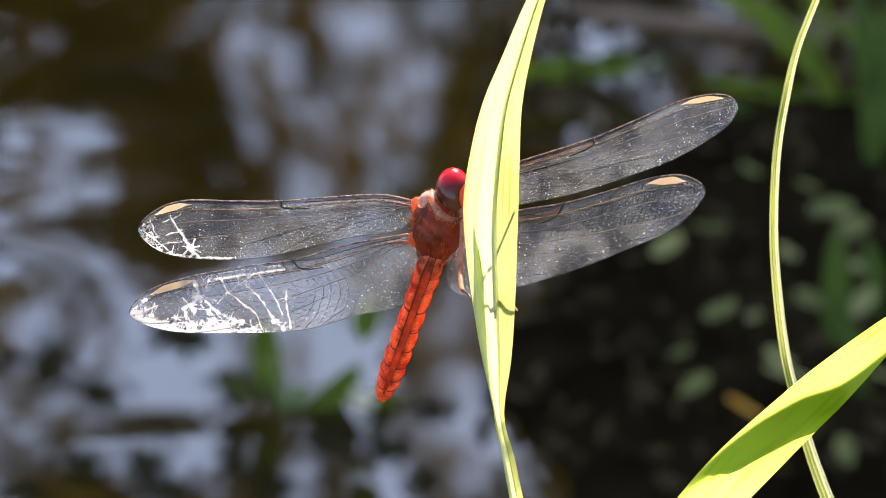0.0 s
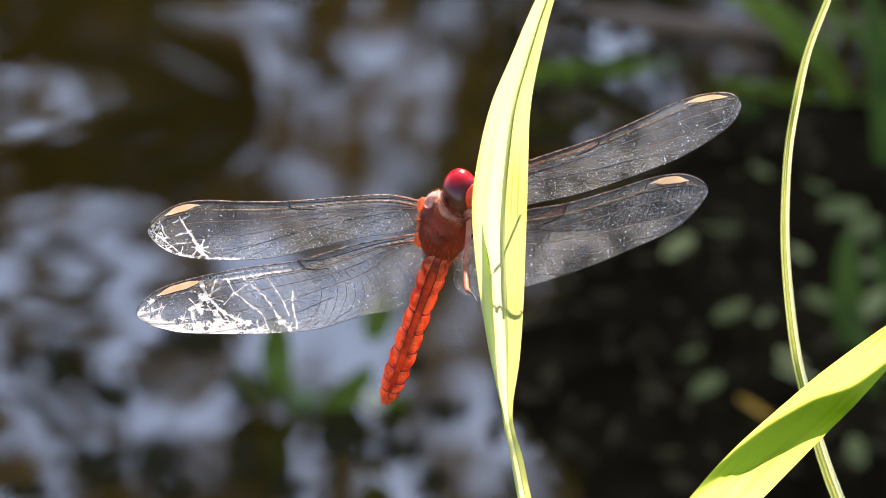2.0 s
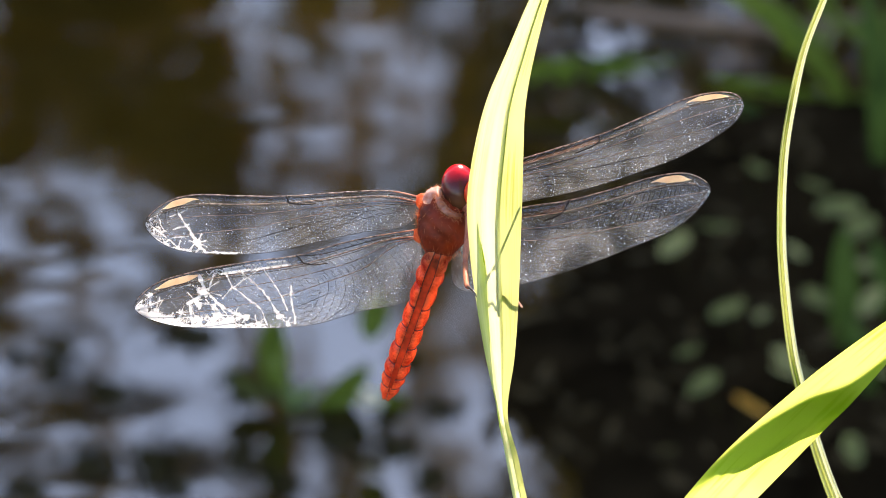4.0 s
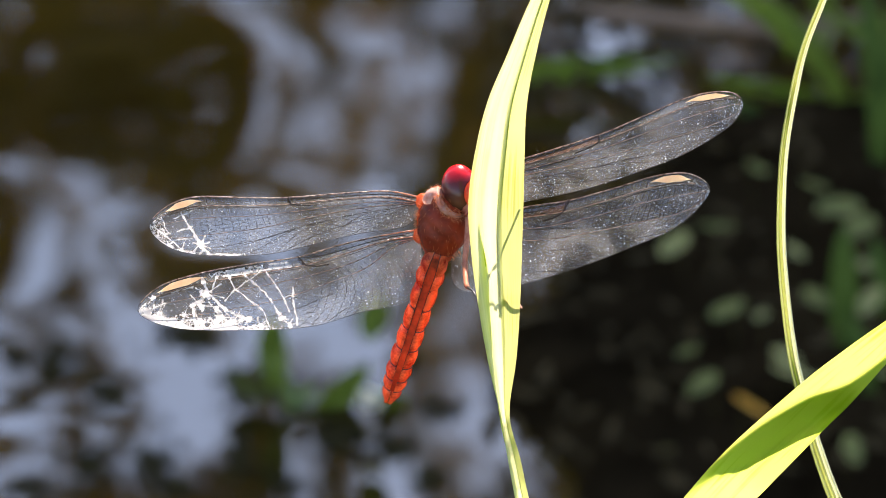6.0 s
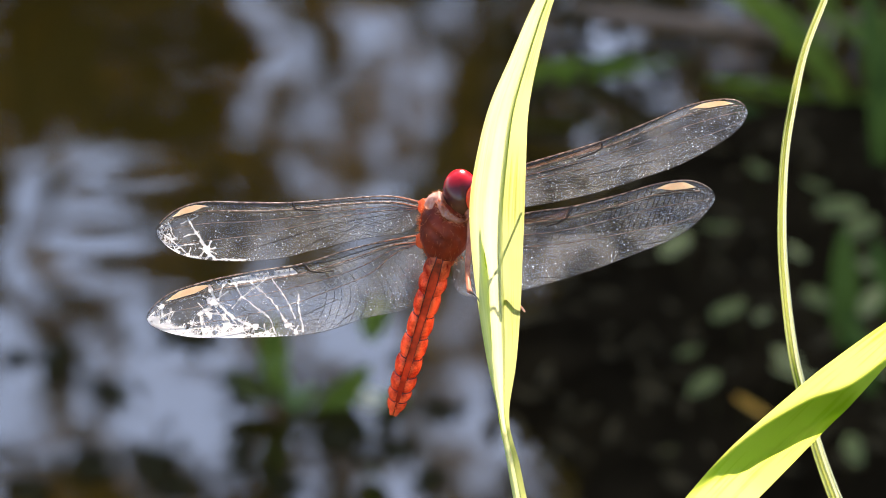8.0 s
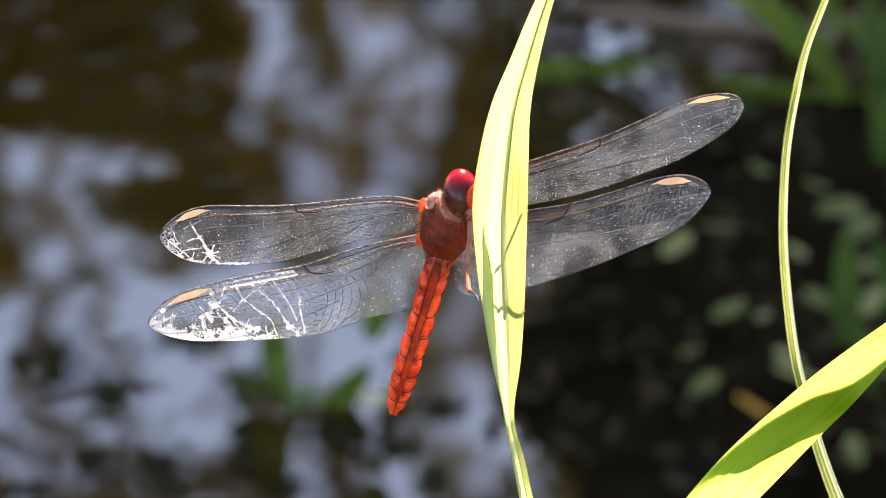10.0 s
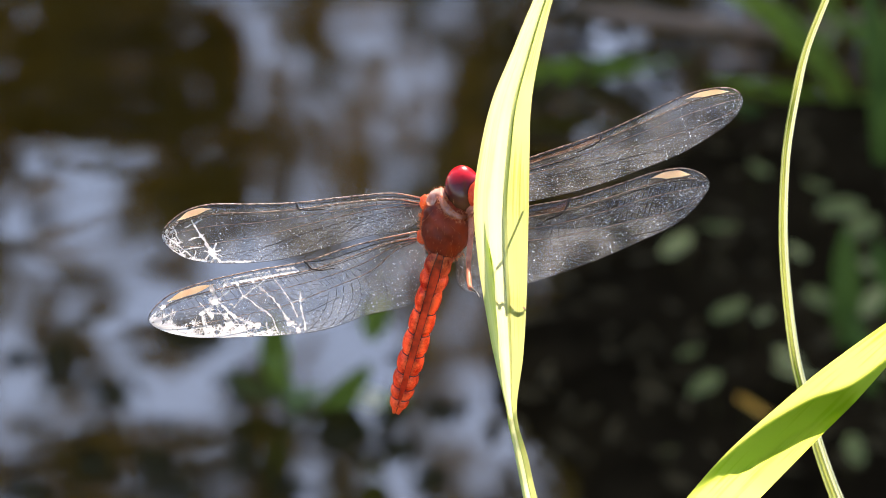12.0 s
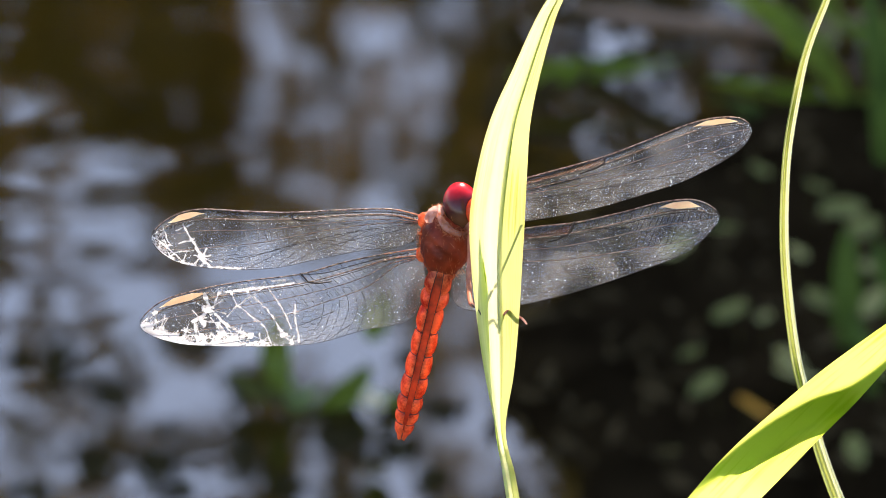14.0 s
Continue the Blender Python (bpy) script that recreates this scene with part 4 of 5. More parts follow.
    if key[0] == "r":      # amber tint behind the front edge, from the root to the notch
        band = [w.at(0.3 + 2.7 * i / 30, t, -0.02) for i in range(31) for t in (sub(0.3 + 2.7 * i / 30), rad(0.3 + 2.7 * i / 30))]
        part("amber_band", mesh_of("amber_band", band, [(2 * i, 2 * i + 1, 2 * i + 3, 2 * i + 2) for i in range(30)]), M["amber"], ob, "amber-tinted strip of the wing")
    # orange cell near the tip, a slanted flat lozenge
    verts, faces = [], []
    for i in range(15):
        k = i / 14
        for lift in (0.07, -0.04):
            for side in (0, 1):
                s = 4.86 + 0.16 * side + 1.02 * k
                t = 0.03 if side == 0 else rad(s) * 0.86
                mid = (0.03 + rad(s) * 0.86) / 2
                pinch = min(1, 3.2 * min(k, 1 - k) + 0.06) ** 0.8
                verts.append(w.at(s, mid + (t - mid) * pinch, lift))
    for i in range(14):
        a = i * 4
        faces += [(a, a + 1, a + 5, a + 4), (a + 2, a + 6, a + 7, a + 3), (a, a + 4, a + 6, a + 2), (a + 1, a + 3, a + 7, a + 5)]
    part("edge_spot", mesh_of("edge_spot", verts, faces, smooth=False), M["stigma"], ob, "opaque orange cell at the wing tip")
    rim = Tubes().add([w.at(4.95 + 1.05 * i / 14, rad(4.95 + 1.05 * i / 14) * 0.97, 0.05) for i in range(15)], 0.05 * MM, sides=4)
    part("spot_rim", rim.mesh("spot_rim"), M["vein"], ob, "dark rim of the orange cell")
    # dust
    verts, faces = [], []
    for _ in range(1500):
        c = w.at(rng.uniform(0.6, 6.95), rng.uniform(0.12, 1.0), 0.04)
        r = 0.026 * MM * (0.7 + rng.random() ** 5 * 2.4)
        base = len(verts)
        for q in ((1, 0, 0), (-1, 0, 0), (0, 1, 0), (0, -1, 0), (0, 0, 1), (0, 0, -1)):
            verts.append(c + Vector(q) * r * rng.uniform(0.7, 1.3))
        for a, b, d in ((0, 2, 4), (2, 1, 4), (1, 3, 4), (3, 0, 4), (2, 0, 5), (1, 2, 5), (3, 1, 5), (0, 3, 5)):
            faces.append((base + a, base + b, base + d))
    part("dust", mesh_of("dust", verts, faces), M["dust"], ob, "fine white dust on the wing", kind="stuff")
    return ob, w


def residue(ob, w, s0, s1, weight, seed, strands, blobs):
    """White dried film on a wing: strands (x, y to x, y, half width) and clots (x, y, radius) in mm, and crusts where weight is high."""
    step = 0.05
    verts, faces, index = [], [], {}
    ns, nt = int((s1 - s0) * 4.3 / step), int(6.0 / step)
    rng = random.Random(seed)
    threads = [(Vector((a, b)), Vector((c, d)), wide * 0.8) for a, b, c, d, wide in strands]
    spots = [(Vector((a, b)), r * 0.72) for a, b, r in blobs]
    for a, b, r in blobs:      # fine fibres that spread from each clot
        for _ in range(5):
            turn, far = rng.uniform(0, 6.28), rng.uniform(1.2, 3.2) * r
            threads.append((Vector((a, b)), Vector((a + far * math.cos(turn), b + far * math.sin(turn))), rng.uniform(0.03, 0.075)))
    room = 0.5
    threads = [(a, c, wide, min(a.x, c.x) - room, max(a.x, c.x) + room, min(a.y, c.y) - room, max(a.y, c.y) + room) for a, c, wide in threads]

    def thick(s, t):
        p = w.at(s, t) / MM
        rim = weight(s, t)
        q = Vector((p.x, p.y, seed))
        wob = Vector((noise.noise(q * 1.4), noise.noise(q * 1.4 + Vector((7, 3, 0))))) * 0.10 + Vector((noise.noise(q * 4), noise.noise(q * 4 + Vector((7, 3, 0))))) * 0.07
        here = p.xy + wob
        best = -1.0
        for a, c, wide, x0, x1, y0, y1 in threads:
            if not (x0 < p.x < x1 and y0 < p.y < y1):
                continue
            ab = c - a
            k = min(1, max(0, (here - a).dot(ab) / ab.length_squared))
            d = (here - a - ab * k).length
            best = max(best, wide * (0.85 + 0.9 * noise.noise(q * 1.8 + Vector((wide * 90, 0, 0)))) - d)
        for c, r in spots:
            best = max(best, r * (0.95 + 0.8 * noise.noise(q * 1.5) + 0.8 * noise.noise(q * 3.7)) - (here - c).length)
        crust = noise.fractal(q * 1.3, 0.7, 2.0, 5) * 0.55 + 1.6 * (rim - 0.74)
        e = noise.voronoi(Vector((p.x * 1.5 + wob.x * 3, p.y * 1.5 + wob.y * 3, seed + 3)))[0]
        lace = 0.07 - (e[1] - e[0]) * 0.6 + 0.5 * (rim - 0.70)
        return max(best, crust * 0.3, lace) if rim > 0.4 else best

    def vert(i, j):
        if (i, j) not in index:
            index[i, j] = len(verts)
            s, t = s0 + (s1 - s0) * i / ns, j / nt
            verts.append(w.at(s, t, 0.15))
            film.append(min(1.0, max(0.0, 0.25 + thick(s, t) * 5.5)))
        return index[i, j]
    film = []
    for i in range(ns):
        for j in range(nt):
            s, t = s0 + (s1 - s0) * (i + 0.5) / ns, (j + 0.5) / nt
            if thick(s, t) > -0.06:
                faces.append((vert(i, j), vert(i + 1, j), vert(i + 1, j + 1), vert(i, j + 1)))
    me = mesh_of("dried_film", verts, faces)
    me.attributes.new("film", "FLOAT", "POINT").data.foreach_set("value", film)
    part("dried_film", me, M["web"], ob, "white dried web-like film")


def limb(name, pts, r0, r1, parent, mat, label=""):
    return part(name, Tubes().add([Vector(p) * MM for p in spline(pts, 4)], r0 * MM, r1 * MM, 8).mesh(name), mat, parent, label)


def dragonfly():
    root = tagged(new("dragonfly"), "red dragonfly with clear wings clinging to a grass leaf", "dragonfly")
    # thorax: three lobes with seams between them
    verts, faces = [], []
    R = 30
    for i in range(R + 1):
        a = math.pi * i / R
        for k in range(2 * R):
            b = math.pi * k / R
            v = Vector((math.sin(a) * math.cos(b), math.cos(a), math.sin(a) * math.sin(b)))
            g = 1.0
            for c0 in (-0.35, 0.1, 0.5):
                d = v.y * 0.8 + v.x * 0.45 - c0
                g -= 0.085 * math.exp(-(d / 0.055) ** 2)
            g += 0.06 * noise.noise(v * 2.5) + 0.04 * noise.noise(v * 7)
            verts.append((v.x * 2.75 * g * MM, v.y * 3.75 * g * MM, v.z * 3.0 * g * MM))
    for i in range(R):
        for k in range(2 * R):
            j = (k + 1) % (2 * R)
            faces.append((i * 2 * R + k, i * 2 * R + j, (i + 1) * 2 * R + j, (i + 1) * 2 * R + k))
    part("thorax", mesh_of("thorax", verts, faces), M["thorax"], root, "rusty red-brown hairy thorax", pose(-0.25 * MM, 0.1 * MM, 0, 0, 0, -8))
    for x, y, z in ((-2.5, 2.35, -1.6), (-2.75, -1.2, -1.6), (2.0, 4.0, -2.4), (1.5, 0.2, -2.4)):
        part("wing_base", ball("wing_base", 0.7, 0.85, 0.9, 9, 0.35, 2.0, x), M["knob"], root, "orange knob at a wing root", pose(x * MM, y * MM, z * MM))
    crescent = [(1.30 + 2.25 * math.cos(radians(a)), 3.45 + 2.65 * math.sin(radians(a)), 0.9) for a in range(172, 302, 13)]
    crescent = [(x, y, max(0.9, 3.0 * math.sqrt(max(0.0, 1 - ((x + 0.25) / 2.75) ** 2 - ((y - 0.1) / 3.75) ** 2)) + 0.05)) for x, y, _ in crescent]
    ring = Tubes()
    for a, b, lift in ((0, 10, 0.0), (0, 8, 0.35), (1, 7, -0.4)):
        mid = [(Vector(p) + Vector((-0.12, -0.14, 0.5)) * lift) * MM for p in crescent[a:b]]
        k = len(mid) // 2
        ring.add(mid[:k + 1], 0.14 * MM, 0.40 * MM, 9)
        ring.add(mid[k:], 0.40 * MM, 0.10 * MM, 9)
    part("collar", ring.mesh("collar"), M["collar"], root, "pale pinkish downy collar round the eye")
    for x, y, z, sx, sy, sz, turn in ((-2.45, 0.7, -0.4, 0.6, 1.7, 0.9, -8), (-1.25, 2.75, 0.5, 1.25, 0.95, 1.4, 34), (-2.0, -2.2, -0.3, 0.6, 1.2, 0.8, 24)):
        downy = y > 2
        part("side_plate", ball("side_plate", sx, sy, sz, 14, 0.22, 2.6, x + y, True), M["collar" if downy else "plate"], root,
             "pale pinkish downy shoulder plate" if downy else "translucent orange-red plate of the thorax", pose(x * MM, y * MM, z * MM, 0, 0, turn))
    part("hind_plate", ball("hind_plate", 1.45, 1.3, 1.3, 14, 0.12, 2.4, 0.0, True), M["red"], root, "translucent red plate at the waist", pose(-0.85 * MM, -3.15 * MM, -0.1 * MM, 0, 0, -8))
    # head
    head = part("head", ball("head", 1.5, 1.4, 1.5, 14, 0.06, 2.0), M["face"], root, "bright red head with large eyes", pose(2.35 * MM, 3.35 * MM, 0.9 * MM))
    part("compound_eye", ball("compound_eye", 1.92, 2.55, 1.9, 20), M["eye"], head, "glossy eye, red above and dark below", pose(-1.0 * MM, 0.3 * MM, 0.3 * MM, 0, 0, 6))
    part("compound_eye", ball("compound_eye", 1.85, 2.35, 1.9, 20), M["eye"], head, "glossy eye, red above and dark below", pose(2.1 * MM, 0.5 * MM, -0.3 * MM, 0, 0, -10))
    part("forehead", ball("forehead", 0.75, 1.30, 0.8, 14, 0.12, 2.0), M["face"], head, "shiny orange-red forehead", pose(0.25 * MM, -0.1 * MM, 2.1 * MM, 0, 0, -8))
    part("jaw", ball("jaw", 0.9, 1.0, 0.9, 10, 0.1, 2.0), M["leg"], head, "rusty jaw", pose(0.1 * MM, -1.7 * MM, 0.9 * MM))
    # abdomen: a dark keel in nine half-open red shells
    length = 18.9
    verts, faces = [], []
    for i in range(25):
        y = 0.6 - 18.8 * i / 24
        r = 1.20 * (1 - 0.42 * max(0, i / 24 - 0.7) / 0.3) * (1 + 0.05 * math.sin(i * 2.4))
        for k in range(7):
            a = math.pi / 2 + radians(-30 + 10 * k)
            verts.append((r * math.cos(a) * MM, y * MM, (r * math.sin(a) * 0.92 - 0.16 + 0.10 * abs(k - 3) / 3) * MM))
    for i in range(24):
        for k in range(6):
            p = i * 7 + k
            faces.append((p, p + 1, p + 8, p + 7))
    abd = part("abdomen", mesh_of("abdomen", verts, faces), M["keel"], root, "dark red keel of the abdomen")
    cuts = [-0.07, 0.085, 0.19, 0.335, 0.48, 0.62, 0.745, 0.845, 0.92, 1.0]
    half = [1.0, 1.46, 1.28, 1.24, 1.26, 1.30, 1.28, 1.22, 1.06, 0.74]
    for i in range(9):
        y0, y1 = cuts[i] * length, cuts[i + 1] * length
        verts, faces = [], []
        rows, n = 9, 26
        gap = radians((20, 19, 18, 17, 16, 15, 13, 10, 5)[i])
        for j in range(rows + 1):
            t = j / rows
            r = (half[i] * (1 - t) + half[i + 1] * t) * (1 + 0.20 * math.sin(math.pi * t) ** 0.7 - 0.10)
            if j in (0, rows):
                r *= 0.93
            for k in range(n + 1):
                a = math.pi / 2 + gap + (2 * math.pi - 2 * gap) * k / n
                keel = 1 - 0.10 * math.exp(-((abs(k - n / 2) - 8.5) / 1.0) ** 2)
                lobe = 1 + 0.05 * math.sin(math.pi * t) * math.exp(-((abs(math.degrees(a) - 270) - 128) / 24) ** 2)
                g = r * keel * lobe * (1 + 0.02 * noise.noise(Vector((k * 0.6, j * 0.5, i))))
                verts.append((g * math.cos(a) * MM, (-(y0 + (y1 - y0) * t) - 0.02) * MM, g * math.sin(a) * 0.92 * MM))
        for j in range(rows):
            for k in range(n):
                p = j * (n + 1) + k
                faces.append((p, p + 1, p + n + 2, p + n + 1))
        seg = part("segment", mesh_of("segment", verts, faces), M["red"], abd, "translucent red abdomen segment")
        ring = Tubes()
        r = half[i + 1] * 0.945
        if 1 < i < 8:
            ring.add([(r * math.cos(a) * MM, -y1 * MM, r * math.sin(a) * 0.92 * MM) for a in
                      [math.pi / 2 + gap + (2 * math.pi - 2 * gap) * k / 24 for k in range(25)]], 0.06 * MM, sides=5)
            part("seam", ring.mesh("seam"), M["seam"], abd, "dark seam between segments")
    for turn in (-20, 20):
        pts = []
        for i in range(10):
            a = math.pi / 2 + radians(turn * (1 - 0.3 * (cuts[i] ** 2)))
            pts.append((half[i] * 0.97 * math.cos(a) * MM, -cuts[i] * length * 0.97 * MM, half[i] * 0.90 * math.sin(a) * MM))
        part("side_line", Tubes().add(spline(pts, 3), 0.06 * MM, 0.04 * MM, 5).mesh("side_line"), M["seam"], abd, "dark line along the belly")
    for sx in (-0.28, 0.28):
        part("tail_hook", Tubes().add([(sx * MM, -18.3 * MM, 0), (sx * 1.1 * MM, -19.0 * MM, 0.1 * MM), (sx * 0.7 * MM, -19.5 * MM, 0.1 * MM)], 0.34 * MM, 0.2 * MM, 7).mesh("tail_hook"), M["knob"], abd, "pale orange tail hook")
    # legs, the far ones gripping the leaf from behind
    limb("leg", [(2.25, 1.4, 2.7), (2.2, -1.0, 3.3), (1.95, -4.0, 6.0), (2.05, -6.2, 12.0), (2.25, -6.6, 16.0)], 0.36, 0.24, root, M["leg"], "rusty leg")
    limb("foot", [(2.25, -6.6, 16.0), (2.8, -7.0, 17.7), (3.1, -7.6, 18.6)], 0.13, 0.05, root, M["claw"], "dark clawed foot")
    limb("leg", [(2.4, 0.8, 2.0), (4.2, 1.1, 9.0), (5.35, 1.5, 13.8), (6.6, 1.9, 16.3), (7.62, 2.2, 18.2)], 0.15, 0.12, root, M["leg"], "thin leg behind the leaf")
    limb("leg", [(1.8, 2.0, 1.0), (5.0, 5.2, 6.0), (7.0, 6.0, 10.0), (6.84, 0.84, 12.5), (5.2, -7.9, 16.8)], 0.17, 0.12, root, M["leg"], "thin leg behind the leaf")
    limb("shin", [(5.2, -7.9, 16.8), (5.6, -7.45, 17.15), (6.15, -7.05, 16.6), (6.75, -7.75, 16.05), (7.3, -8.05, 15.7)], 0.14, 0.12, root, M["leg"], "shin pressed to the back of the leaf")
    limb("foot", [(7.3, -8.05, 15.7), (7.75, -8.6, 15.9), (7.6, -8.5, 17.0)], 0.13, 0.07, root, M["collar"], "pale clawed foot on the leaf's edge")
    limb("leg", [(1.9, 0.8, 2.2), (2.8, 1.5, 8.0), (3.6, 2.0, 14.0)], 0.2, 0.12, root, M["leg"], "rusty leg")
    # down on the thorax and the collar
    rng = random.Random(9)
    down = Tubes()
    for _ in range(2200):
        a, b = rng.uniform(0, 6.28), rng.uniform(-1, 1)
        v = Vector((math.cos(a) * math.sqrt(1 - b * b), b, math.sin(a) * math.sqrt(1 - b * b)))
        if v.x > 0.6 or (v.z > 0.25 and rng.random() < 0.85):
            continue
        p = Vector((v.x * 2.7 - 0.25, v.y * 3.7 + 0.1, v.z * 2.95))
        d = (v * (0.35 if v.z > 0.25 else 1.0) + Vector((rng.uniform(-0.4, 0.4), rng.uniform(-0.4, 0.4) - (0.6 if v.z > 0.25 else 0), rng.uniform(-0.2, 0.4)))).normalized()
        down.add([p * MM, (p + d * rng.uniform(0.25, 0.65)) * MM], 0.022 * MM, 0.005 * MM, 3)
    for _ in range(700):
        p = Vector(crescent[rng.randrange(2, len(crescent))]) + Vector((rng.gauss(0, 0.28), rng.gauss(0, 0.28), rng.uniform(0.1, 0.45)))
        d = Vector((rng.uniform(-0.9, 0.1), rng.uniform(-0.7, 0.6), rng.uniform(0.0, 0.6))).normalized()
        down.add([p * MM, (p + d * rng.uniform(0.2, 0.5)) * MM], 0.024 * MM, 0.006 * MM, 3)
    part("down", down.mesh("down"), M["hair"], root, "fine pale hairs", kind="stuff")
    # wings
    made = {}
    for key, name, seed in (("lf", "left_forewing", 11), ("lh", "left_hindwing", 12), ("rf", "right_forewing", 13), ("rh", "right_hindwing", 14)):
        made[key], w = wing(name, key, root, seed)
        if key == "lh":
            residue(made[key], w, 2.7, 7.0, lambda s, t: (0.30 + 0.41 * float(smooth(4.2, 5.2, s)) * float(smooth(0.60, 0.85, t)) + 0.36 * float(smooth(5.7, 6.5, s)) + (0.16 if t > 0.93 else 0)
                                                           if t > 0.17 else (0.72 if 0.03 < t < 0.13 and 3.3 < s < 4.8 else 0)), 2.0,
                    [(-20.87, -3.77, -20.08, -5.18, 0.12), (-20.08, -5.30, -16.90, -7.60, 0.12), (-16.90, -7.60, -16.10, -9.36, 0.09), (-18.92, -3.89, -16.72, -5.77, 0.12), (-16.72, -5.77, -14.94, -8.13, 0.15),
                     (-16.59, -3.66, -14.76, -6.13, 0.12), (-14.76, -6.13, -14.02, -7.78, 0.15), (-13.65, -5.19, -13.72, -6.25, 0.12), (-13.72, -6.25, -13.10, -9.08, 0.12), (-17.02, -3.48, -20.08, -5.48, 0.09),
                     (-20.08, -5.48, -20.99, -6.53, 0.12), (-23.62, -4.18, -22.82, -5.77, 0.26), (-22.03, -4.18, -22.58, -5.65, 0.17), (-22.70, -5.94, -20.87, -7.59, 0.23), (-20.87, -7.59, -18.43, -8.59, 0.20),
                     (-22.94, -5.94, -24.65, -7.11, 0.26), (-24.65, -7.11, -24.16, -9.17, 0.20), (-26.96, -5.76, -24.53, -5.18, 0.09)],
                     [(-23.07, -5.77, 0.64), (-23.62, -7.12, 0.58), (-21.48, -8.35, 0.70), (-20.14, -8.82, 0.58), (-23.80, -8.82, 0.52), (-29.52, -7.75, 0.75), (-28.18, -8.10, 0.58),
                     (-26.84, -8.81, 0.52), (-28.79, -6.34, 0.35), (-14.76, -8.37, 0.41), (-13.72, -6.13, 0.29), (-13.90, -9.13, 0.41), (-18.43, -8.53, 0.41), (-17.21, -9.13, 0.29),
                     (-25.44, -8.11, 0.35), (-21.97, -7.29, 0.35)])
        if key == "lf":
            residue(made[key], w, 3.9, 7.0, lambda s, t: 0.28 + 0.36 * float(smooth(5.4, 6.4, s)) + (0.30 if t > 0.95 and s > 4.4 else 0) if t > 0.17 else 0, 5.0,
                    [(-26.11, -1.03, -24.89, -2.85, 0.15), (-24.89, -2.85, -23.80, -4.49, 0.23), (-26.96, -1.62, -25.01, -0.79, 0.09), (-28.30, -1.44, -27.57, -2.91, 0.09), (-27.87, -3.32, -25.68, -5.02, 0.12),
                     (-28.91, -2.50, -27.87, -3.32, 0.12), (-23.92, -4.37, -23.06, -5.20, 0.17), (-23.49, -3.32, -23.92, -4.37, 0.12), (-22.82, -5.25, -19.59, -5.37, 0.12), (-26.54, -2.91, -24.83, -2.44, 0.09),
                     (-27.33, -3.90, -24.89, -3.61, 0.09)],
                     [(-24.04, -4.26, 0.46), (-23.55, -4.84, 0.35), (-25.99, -4.90, 0.29), (-27.81, -3.20, 0.23), (-25.08, -5.08, 0.29), (-27.33, -4.26, 0.23)])
    return root, abd, made


ground()
water()
drift = ripples()
# trees added out of view: mirrored in the water, keeping sun off the pond
tree(-1.5, 12.0, 8.7, 2.7, 3, True, 6000)
tree(3.4, 12.0, 8.75, 2.6, 4, False, 9000)
tree(-6.0, 12.4, 9.5, 2.6, 5, False)
tree(8.0, 12.4, 9.0, 2.6, 6, False)
bank()
water_plant()
grass = main_blade()
thin_stem()
wide_blade()
fly, tail, wings = dragonfly()

LEAF_ROWS = [(0, 0.00029, -0.00001, 0.060), (0.5, 0.00017, -0.00034, -0.051), (1, 0.00003, 0.00016, -0.257), (1.5, 0.00003, 0.00028, -0.110), (2, 0.00001, 0.00011, -0.015), (2.5, -0.00006, 0.00060, 0.012), (3, -0.00014, 0.00023, -0.026), (5.5, -0.00004, 0.00012, -0.010), (6, 0.00005, -0.00002, 0.157), (6.5, 0.00000, 0.00000, 0.000), (7, 0.00003, -0.00016, -0.136), (7.5, -0.00012, -0.00017, -0.646), (8, 0.00004, -0.00026, -0.313), (10.5, 0.00028, -0.00014, 0.267), (11, 0.00035, -0.00001, 0.408), (11.5, 0.00055, -0.00056, 0.884), (12, 0.00042, 0.00018, 0.653), (12.5, 0.00010, -0.00009, -0.032), (13, 0.00004, -0.00034, -0.336), (13.5, 0.00035, -0.00002, 0.163), (14, -0.00024, -0.00131, -1.304)]
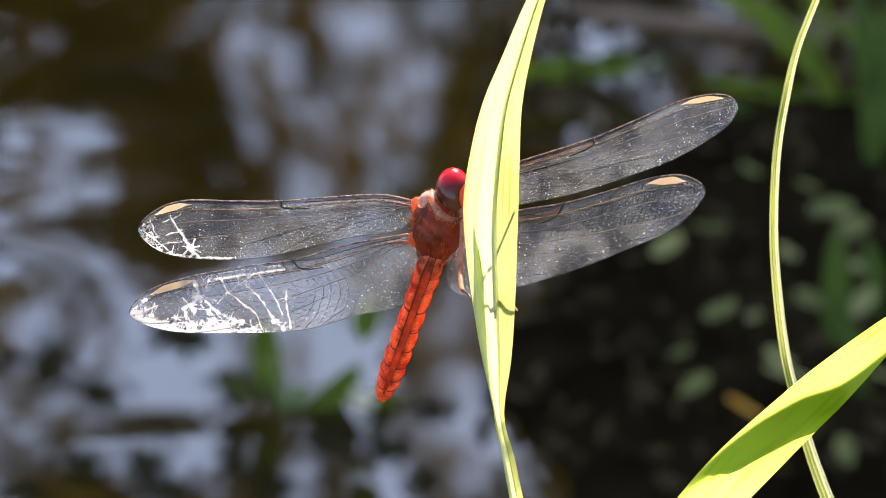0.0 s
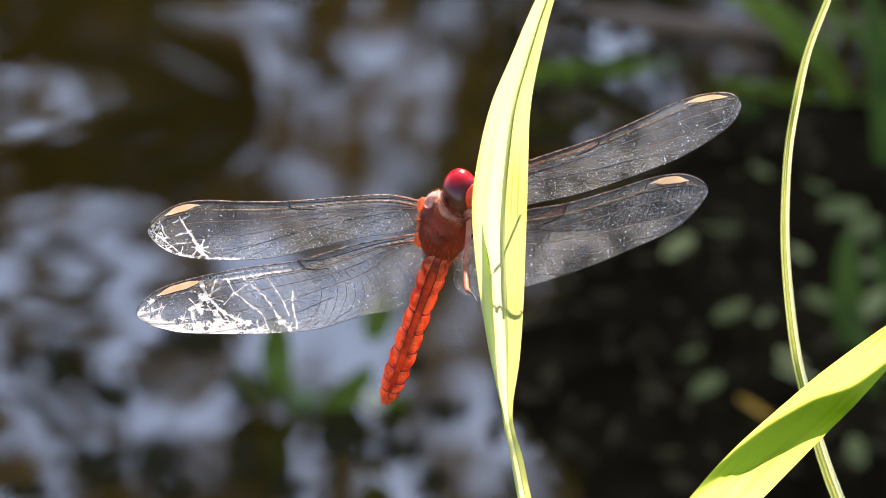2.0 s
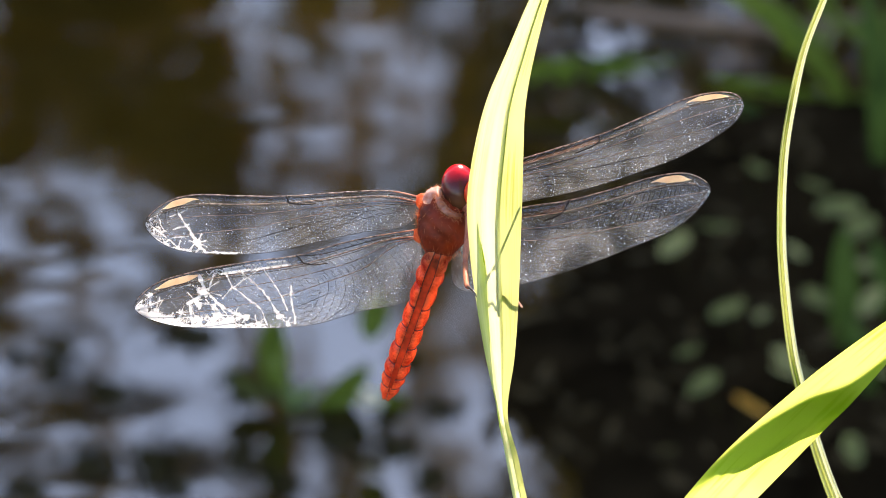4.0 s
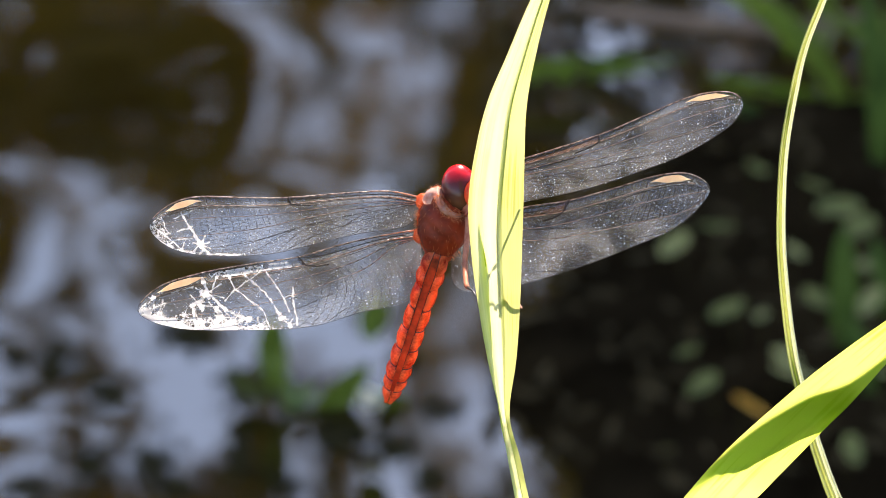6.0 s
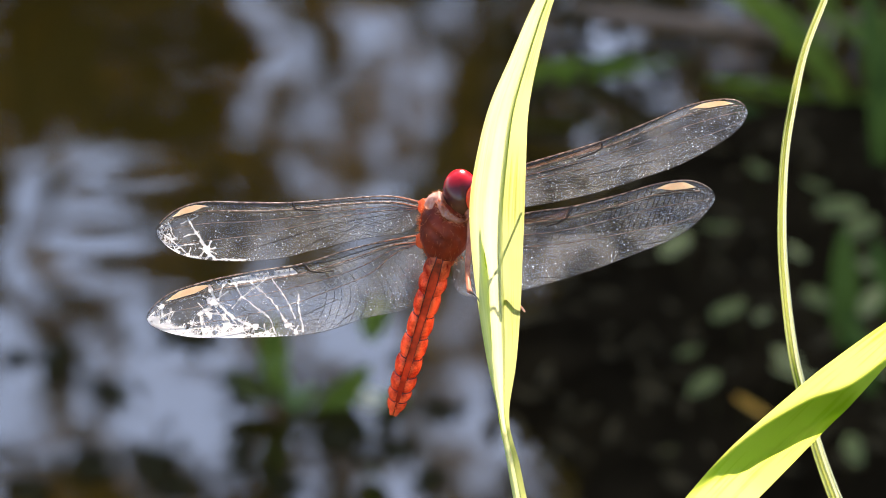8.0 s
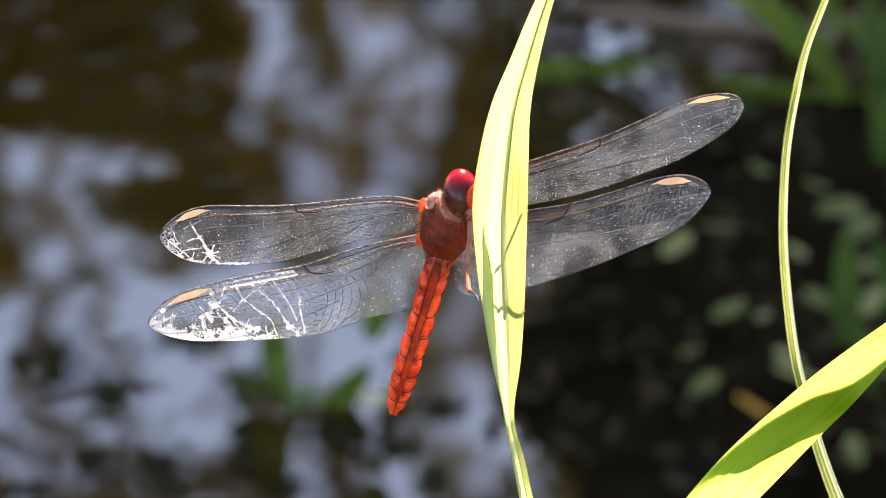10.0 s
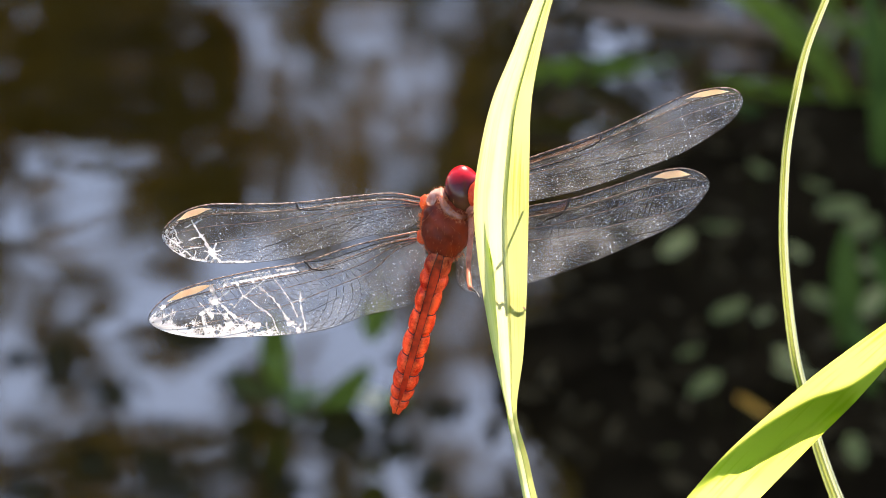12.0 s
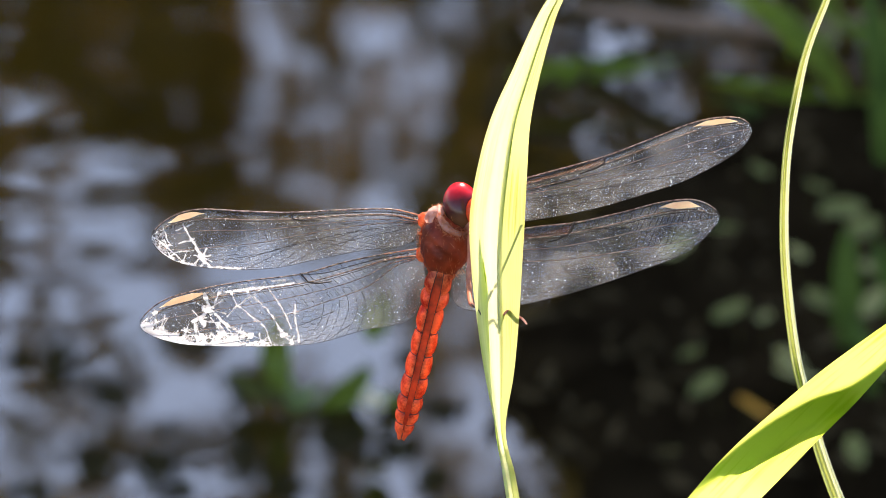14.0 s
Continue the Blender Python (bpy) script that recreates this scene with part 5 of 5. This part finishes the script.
BODY_ROWS = [(0, 0.00063, 0.00230, 0.20), (0.5, 0.00039, 0.00185, -0.30), (1, 0.00069, 0.00270, 0.53), (1.5, 0.00045, 0.00272, 0.01), (2, 0.00009, 0.00236, -0.58), (2.5, 0.00012, 0.00297, -0.53), (3, 0.00027, 0.00267, -0.00), (5.5, 0.00040, 0.00260, 0.00), (6, 0.00040, 0.00256, -0.23), (6.5, 0.00035, 0.00242, -0.00), (7, 0.00054, 0.00227, 0.24), (7.5, 0.00058, 0.00224, 1.18), (8, 0.00052, 0.00215, 0.44), (10.5, 0.00042, 0.00216, 0.15), (11, 0.00051, 0.00225, 0.13), (11.5, 0.00042, 0.00154, 0.01), (12, 0.00054, 0.00253, -0.37), (12.5, 0.00051, 0.00227, 0.13), (13, 0.00030, 0.00192, 0.65), (13.5, 0.00035, 0.00234, -0.87), (14, 0.00035, 0.00081, 1.38)]
TAIL_ROWS = [(0, -20.08, 37.17), (0.5, -19.29, 36.01), (1, -19.49, 37.91), (1.5, -19.91, 37.34), (2, -19.54, 35.97), (2.5, -19.58, 36.79), (3, -20.10, 36.77), (5.5, -18.62, 35.24), (6, -18.28, 34.94), (6.5, -18.00, 34.04), (7, -17.84, 33.55), (7.5, -18.35, 33.73), (8, -17.12, 31.56), (10.5, -16.90, 31.70), (11, -16.40, 30.87), (11.5, -16.31, 29.34), (12, -15.52, 30.69), (12.5, -14.95, 30.10), (13, -16.16, 28.08), (13.5, -14.71, 28.65), (14, -14.74, 26.05)]


def motions():
    walk(grass, [(t, FOCUS @ pose(x, y, 0, 0, 0, a)) for t, x, y, a in LEAF_ROWS])
    walk(fly, [(t, FOCUS @ pose(x, y, -0.005, 0, 0, a)) for t, x, y, a in BODY_ROWS])
    walk(tail, [(t, pose(-1.06 * MM, -3.65 * MM, 0, b, 0, a)) for t, a, b in TAIL_ROWS])
    for key, ob in wings.items():
        x, y, z = WINGS[key][2]
        side = 1 if key[0] == "l" else -1
        walk(ob, [(t, pose(x * MM, y * MM, z * MM, 0, side * b, a)) for t, a, b in WINGS[key][3]])
    walk(drift, [(0, pose(0, 2.35, 0)), (7, pose(0, 2.10, 0)), (14, pose(0, 1.85, 0))])


motions()
